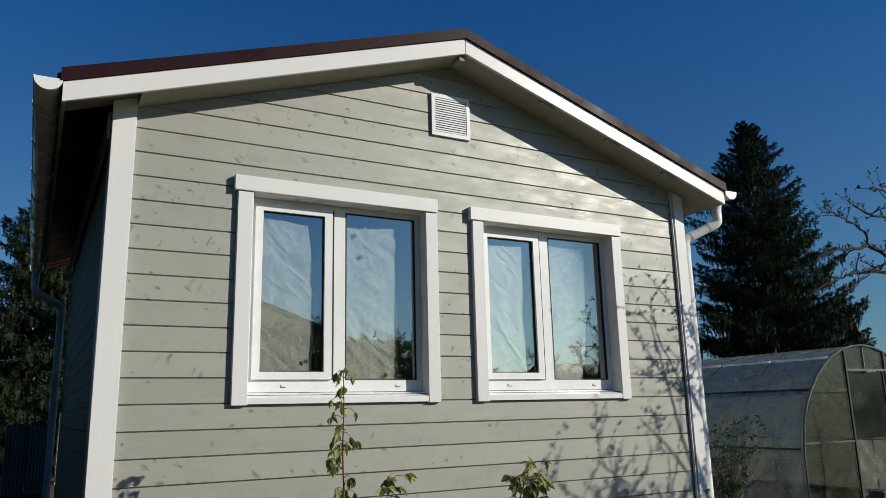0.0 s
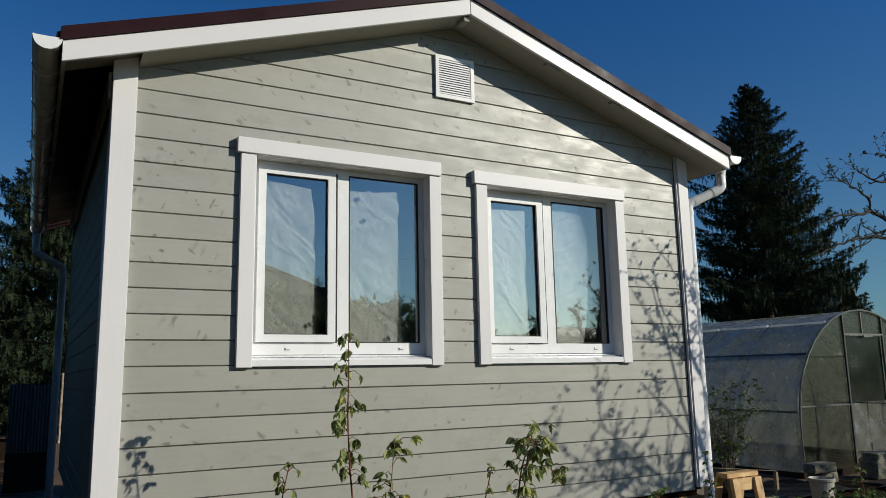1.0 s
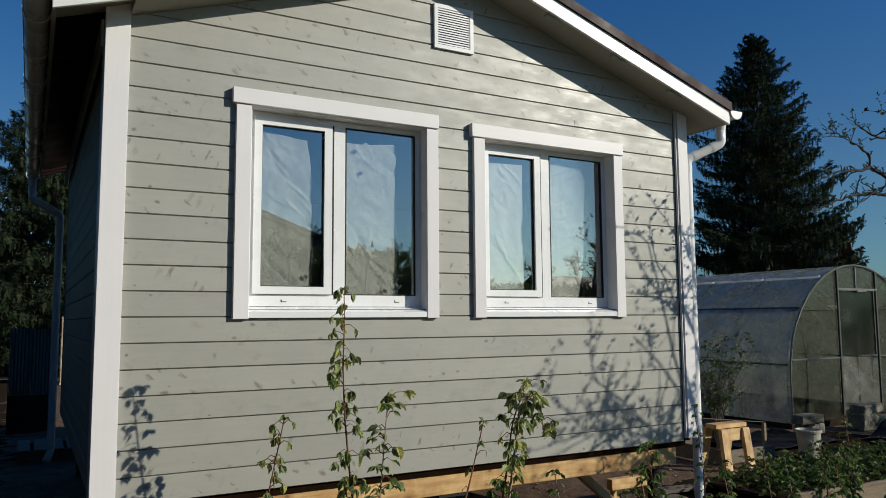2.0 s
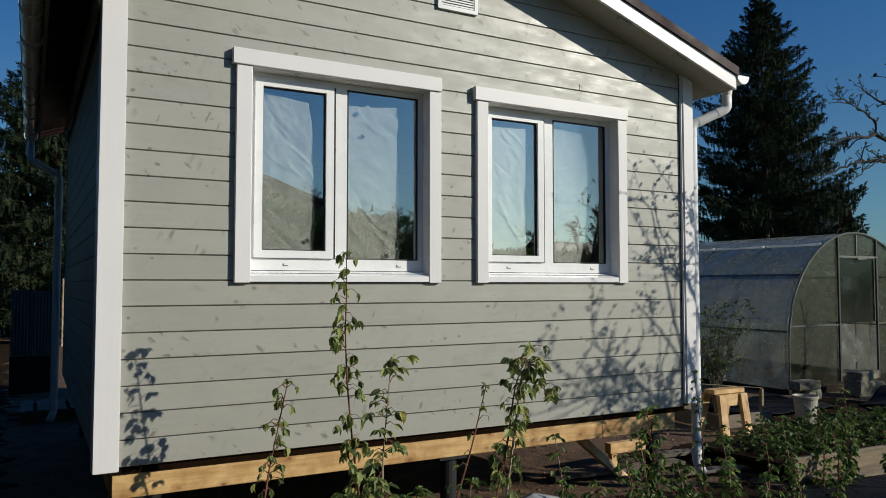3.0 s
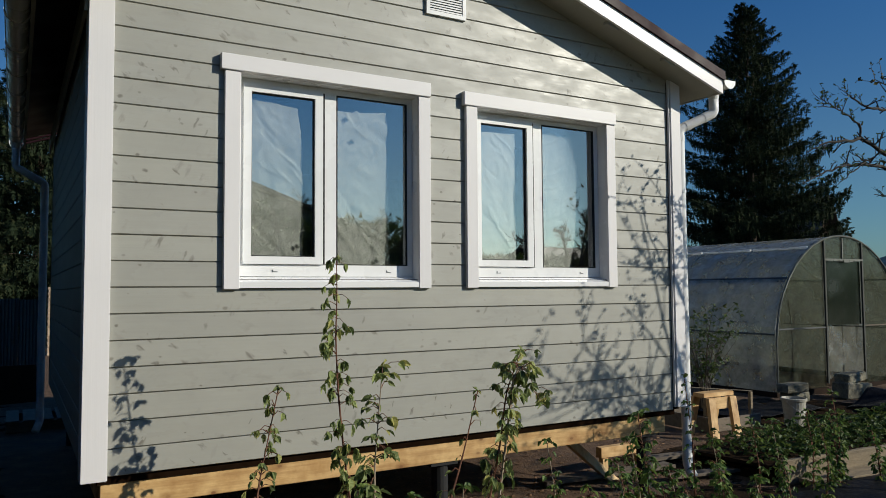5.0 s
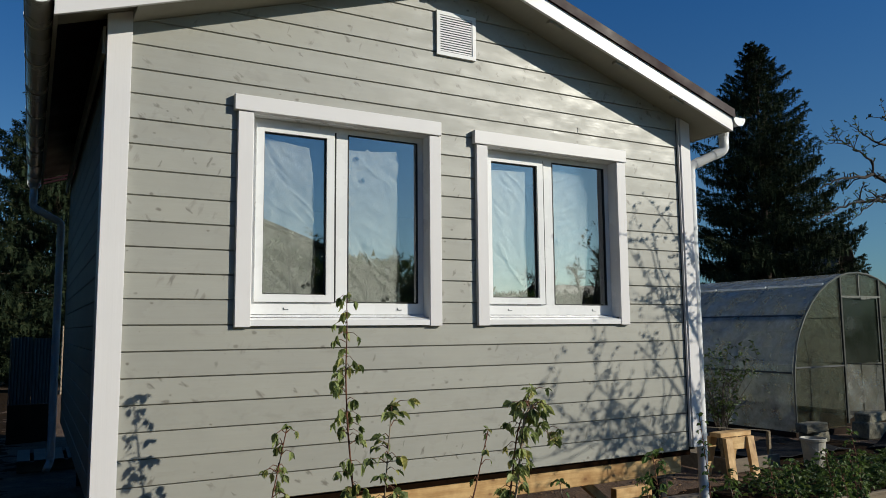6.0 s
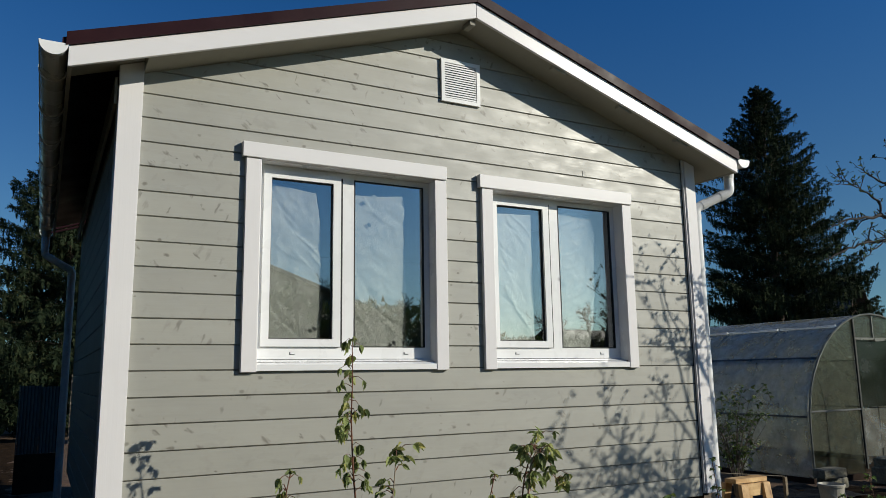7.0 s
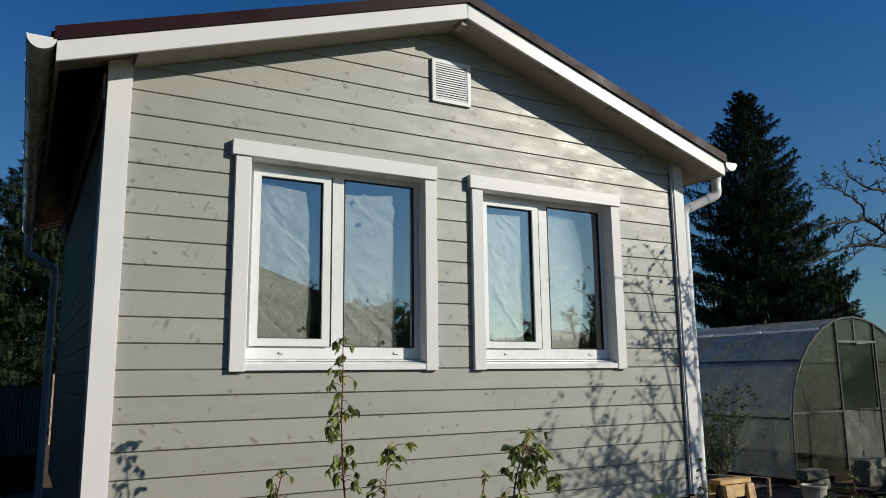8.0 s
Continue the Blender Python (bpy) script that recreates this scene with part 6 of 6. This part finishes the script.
BACK_CANES = "young raspberry shoot thick with fresh green leaves"
for i, (x, y, h, dens, size) in enumerate(((2.19, -0.9, 0.72, 40, 0.045), (2.86, -0.9, 0.80, 44, 0.06), (2.66, -0.95, 0.52, 50, 0.06), (3.25, -0.75, 0.42, 60, 0.05),
                                           (3.79, -0.4, 0.92, 26, 0.042), (3.85, -0.9, 0.68, 34, 0.045), (4.25, -0.75, 0.62, 44, 0.05), 
                                           (4.85, -0.6, 0.62, 50, 0.055), (5.33, -0.5, 0.70, 40, 0.05), (2.45, -1.2, 0.42, 50, 0.05), (1.75, -1.3, 0.5, 46, 0.05),
                                           (3.4, -1.0, 0.46, 56, 0.05), (2.98, -0.7, 0.62, 50, 0.05), (4.65, -0.85, 0.56, 50, 0.052), (5.1, -0.62, 0.56, 56, 0.055),
                                           (2.55, -1.05, 0.6, 44, 0.05), (3.95, -1.05, 0.42, 56, 0.05), (5.5, -0.7, 0.45, 56, 0.052), (1.98, -1.2, 0.42, 50, 0.05),
                                           (2.3, -1.1, 0.5, 50, 0.055), (3.1, -1.0, 0.45, 60, 0.055), (3.6, -0.8, 0.55, 50, 0.055), (2.78, -1.15, 0.46, 60, 0.055), (3.2, -1.2, 0.4, 60, 0.055), (3.55, -1.15, 0.4, 60, 0.055))):
    lean = 0.05 * math.sin(i * 2.3)
    cane([(x + 0.08 + lean, y, -0.03), (x + 0.05, y - 0.02, h * 0.5), (x, y, h)], dens * 0.86, size * 1.0, 60 + i, BACK_CANES, single=False, sag=0.6, group="young raspberry shoots")
for i, (x, h) in enumerate(((0.79, 0.62), (0.86, 0.78), (0.97, 0.70), (1.05, 0.58), (1.12, 0.66), (0.45, 0.55), (1.27, 0.72), (1.42, 0.62), (0.70, 0.74), (0.83, 0.55), (1.02, 0.72), (1.18, 0.5), (1.35, 0.55))):
    cane([(x, -1.47, -0.03), (x + 0.02, -1.48, h * 0.5), (x + 0.03 * (-1) ** i, -1.5, h)], 30, 0.056, 90 + i, BACK_CANES, single=False, sag=0.35, group="young raspberry shoots")


def leafy_stuff(name, region, count, z0, z1, size, seed, material, label, category):
    rnd = random.Random(seed)
    v, f = [], []
    for _ in range(count):
        x, y = region(rnd)
        p = Vector((x, y, rnd.uniform(z0, z1) + 0.03 * noise.noise(Vector((x * 3, y * 3, 0)))))
        m = leaf_pose(rnd, p, rnd.uniform(0, 6.28), size * rnd.uniform(0.6, 1.2), rnd.uniform(-0.7, 0.6))
        leaf_into(rnd, m, v, f)
    ob = raw(name, v, f, material)
    return tagged(ob, label, category, kind="stuff")


def bed_spot(rnd):
    # rows of plants across the bed
    x = 4.98 + rnd.random() ** 0.8 * 4.0
    y = rnd.uniform(-0.22, 0.52)
    c = (round(x / 0.27) * 0.27 + 0.06 * math.sin(y * 9), round(y / 0.25) * 0.25)
    return (max(4.98, 0.45 * x + 0.55 * c[0] + rnd.uniform(-0.05, 0.05)), 0.5 * y + 0.5 * c[1])


# dark leaf colour stands in for the tree shade lying on the bed
leafy_stuff("strawberry_plants", bed_spot, 5200, 0.1, 0.27, 0.055, 3, LEAF_DARK, "low green strawberry plants filling the raised bed", "plants")


def shrub(x, y, height, spread, stems, seed, label):
    rnd = random.Random(seed)
    s = thing("currant_bush", (x, y, 0), label, "bush")
    v, f = [], []
    for _ in range(stems):
        a = rnd.uniform(0, 6.28)
        out = rnd.uniform(0.2, 1.0) * spread
        h = height * rnd.uniform(0.6, 1.0)
        pts = [Vector((x + math.cos(a) * out * q * q + rnd.uniform(-0.02, 0.02), y + math.sin(a) * out * q * q, h * q - 0.03)) for q in (0, 0.25, 0.5, 0.75, 1.0)]
        bm = bmesh.new()
        tube(bm, pts, [0.009, 0.008, 0.006, 0.004, 0.002], 5, False)
        for i in (2, 3, 4):
            for _ in range(2):
                b = rnd.uniform(0, 6.28)
                e = pts[i] + Vector((math.cos(b), math.sin(b), rnd.uniform(0.3, 1.2))) * rnd.uniform(0.08, 0.2)
                tube(bm, [pts[i], e], [0.003, 0.0015], 4, False)
                for q in (0.4, 0.7, 1.0):
                    for _ in range(2):
                        m = leaf_pose(rnd, pts[i].lerp(e, q), rnd.uniform(0, 6.28), rnd.uniform(0.03, 0.06), rnd.uniform(-0.5, 0.8))
                        leaf_into(rnd, m, v, f)
        part("stem", bm, BARK, s)
    tagged(raw("foliage", v, f, LEAF_DARK, s), kind="stuff")


PEAR_FORK = (9.5, 0.15, 2.3)
limbed_tree(9.5, 0.15, 2.3, [
    (0.040, [PEAR_FORK, (8.5, 0.25, 2.72), (7.675, 0.35, 2.96), (7.29, 0.35, 3.07), (7.0, 0.35, 3.02), (6.715, 0.36, 2.975), (6.42, 0.37, 2.86)]),
    (0.017, [(7.31, 0.35, 3.066), (7.258, 0.35, 3.219), (7.055, 0.34, 3.291), (6.82, 0.33, 3.345), (6.56, 0.33, 3.315)]),
    (0.010, [(6.83, 0.33, 3.343), (6.654, 0.32, 3.383), (6.466, 0.32, 3.43)]),
    (0.034, [PEAR_FORK, (8.4, 0.28, 2.66), (7.67, 0.36, 2.805), (7.333, 0.37, 2.81), (6.99, 0.38, 2.766), (6.706, 0.4, 2.677), (6.36, 0.4, 2.554)]),
    (0.014, [(7.5, 0.36, 2.885), (7.284, 0.32, 2.823), (6.987, 0.3, 2.674), (6.747, 0.3, 2.528)]),
    (0.030, [PEAR_FORK, (8.6, 0.2, 3.0), (7.69, 0.3, 3.409), (7.353, 0.3, 3.394), (7.186, 0.3, 3.428), (7.0, 0.3, 3.493)]),
    (0.026, [PEAR_FORK, (8.5, 0.4, 2.45), (7.66, 0.45, 2.525)]),
    (0.034, [PEAR_FORK, (9.6, -0.3, 3.2), (9.3, -0.5, 3.9)]),
    (0.036, [PEAR_FORK, (10.2, 0.3, 3.0), (10.9, 0.2, 3.5)])], 6,
    "old fruit tree with crooked knobbly limbs in early leaf")
shrub(6.75, 2.0, 1.34, 0.5, 20, 12, "thin-stemmed currant bush just coming into leaf")


def litter():
    """Clods, chips and dry leaves strewn on the soil near the house."""
    rnd = random.Random(21)
    v, f = [], []
    for _ in range(4200):
        x, y = rnd.uniform(0.2, 7.5), rnd.uniform(-2.2, 2.6)
        r = rnd.choice((0.006, 0.009, 0.013, 0.02)) * rnd.uniform(0.7, 1.3)
        z = ground_height(x, y) + r * 0.2
        k = len(v)
        turn = rnd.uniform(0, 3)
        for i in range(5):
            q = turn + 1.2566 * i
            v.append((x + r * math.cos(q) * rnd.uniform(0.7, 1.3), y + r * math.sin(q) * rnd.uniform(0.7, 1.3), z + rnd.uniform(-0.2, 0.3) * r))
        v.append((x + rnd.uniform(-0.3, 0.3) * r, y, z + r * rnd.uniform(0.15, 0.5)))
        f.extend((k + i, k + (i + 1) % 5, k + 5) for i in range(5))
    tagged(raw("soil_clods", v, f, CLOD), "crumbly soil clods, chips and dry leaf litter", "soil", kind="stuff")


CLOD = surface("clods", (0.09, 0.045, 0.022), (0.3, 0.18, 0.095), 7, 0.95, 50, 0.4, 0.01)
litter()
RED_POST = surface("faded red-brown paint", (0.05, 0.017, 0.012), (0.12, 0.04, 0.028), 6, 0.8, 40, 0.3, 0.003)
for x, top in ((2.49, 0.385), (2.79, 0.375)):
    bm = bmesh.new()
    box(bm, x - 0.016, x + 0.016, -0.916, -0.884, -0.05, top, bevel=0.003)
    tagged(part("stake", bm, RED_POST), "short red-brown square stake stuck in the soil", "stake", "stakes")
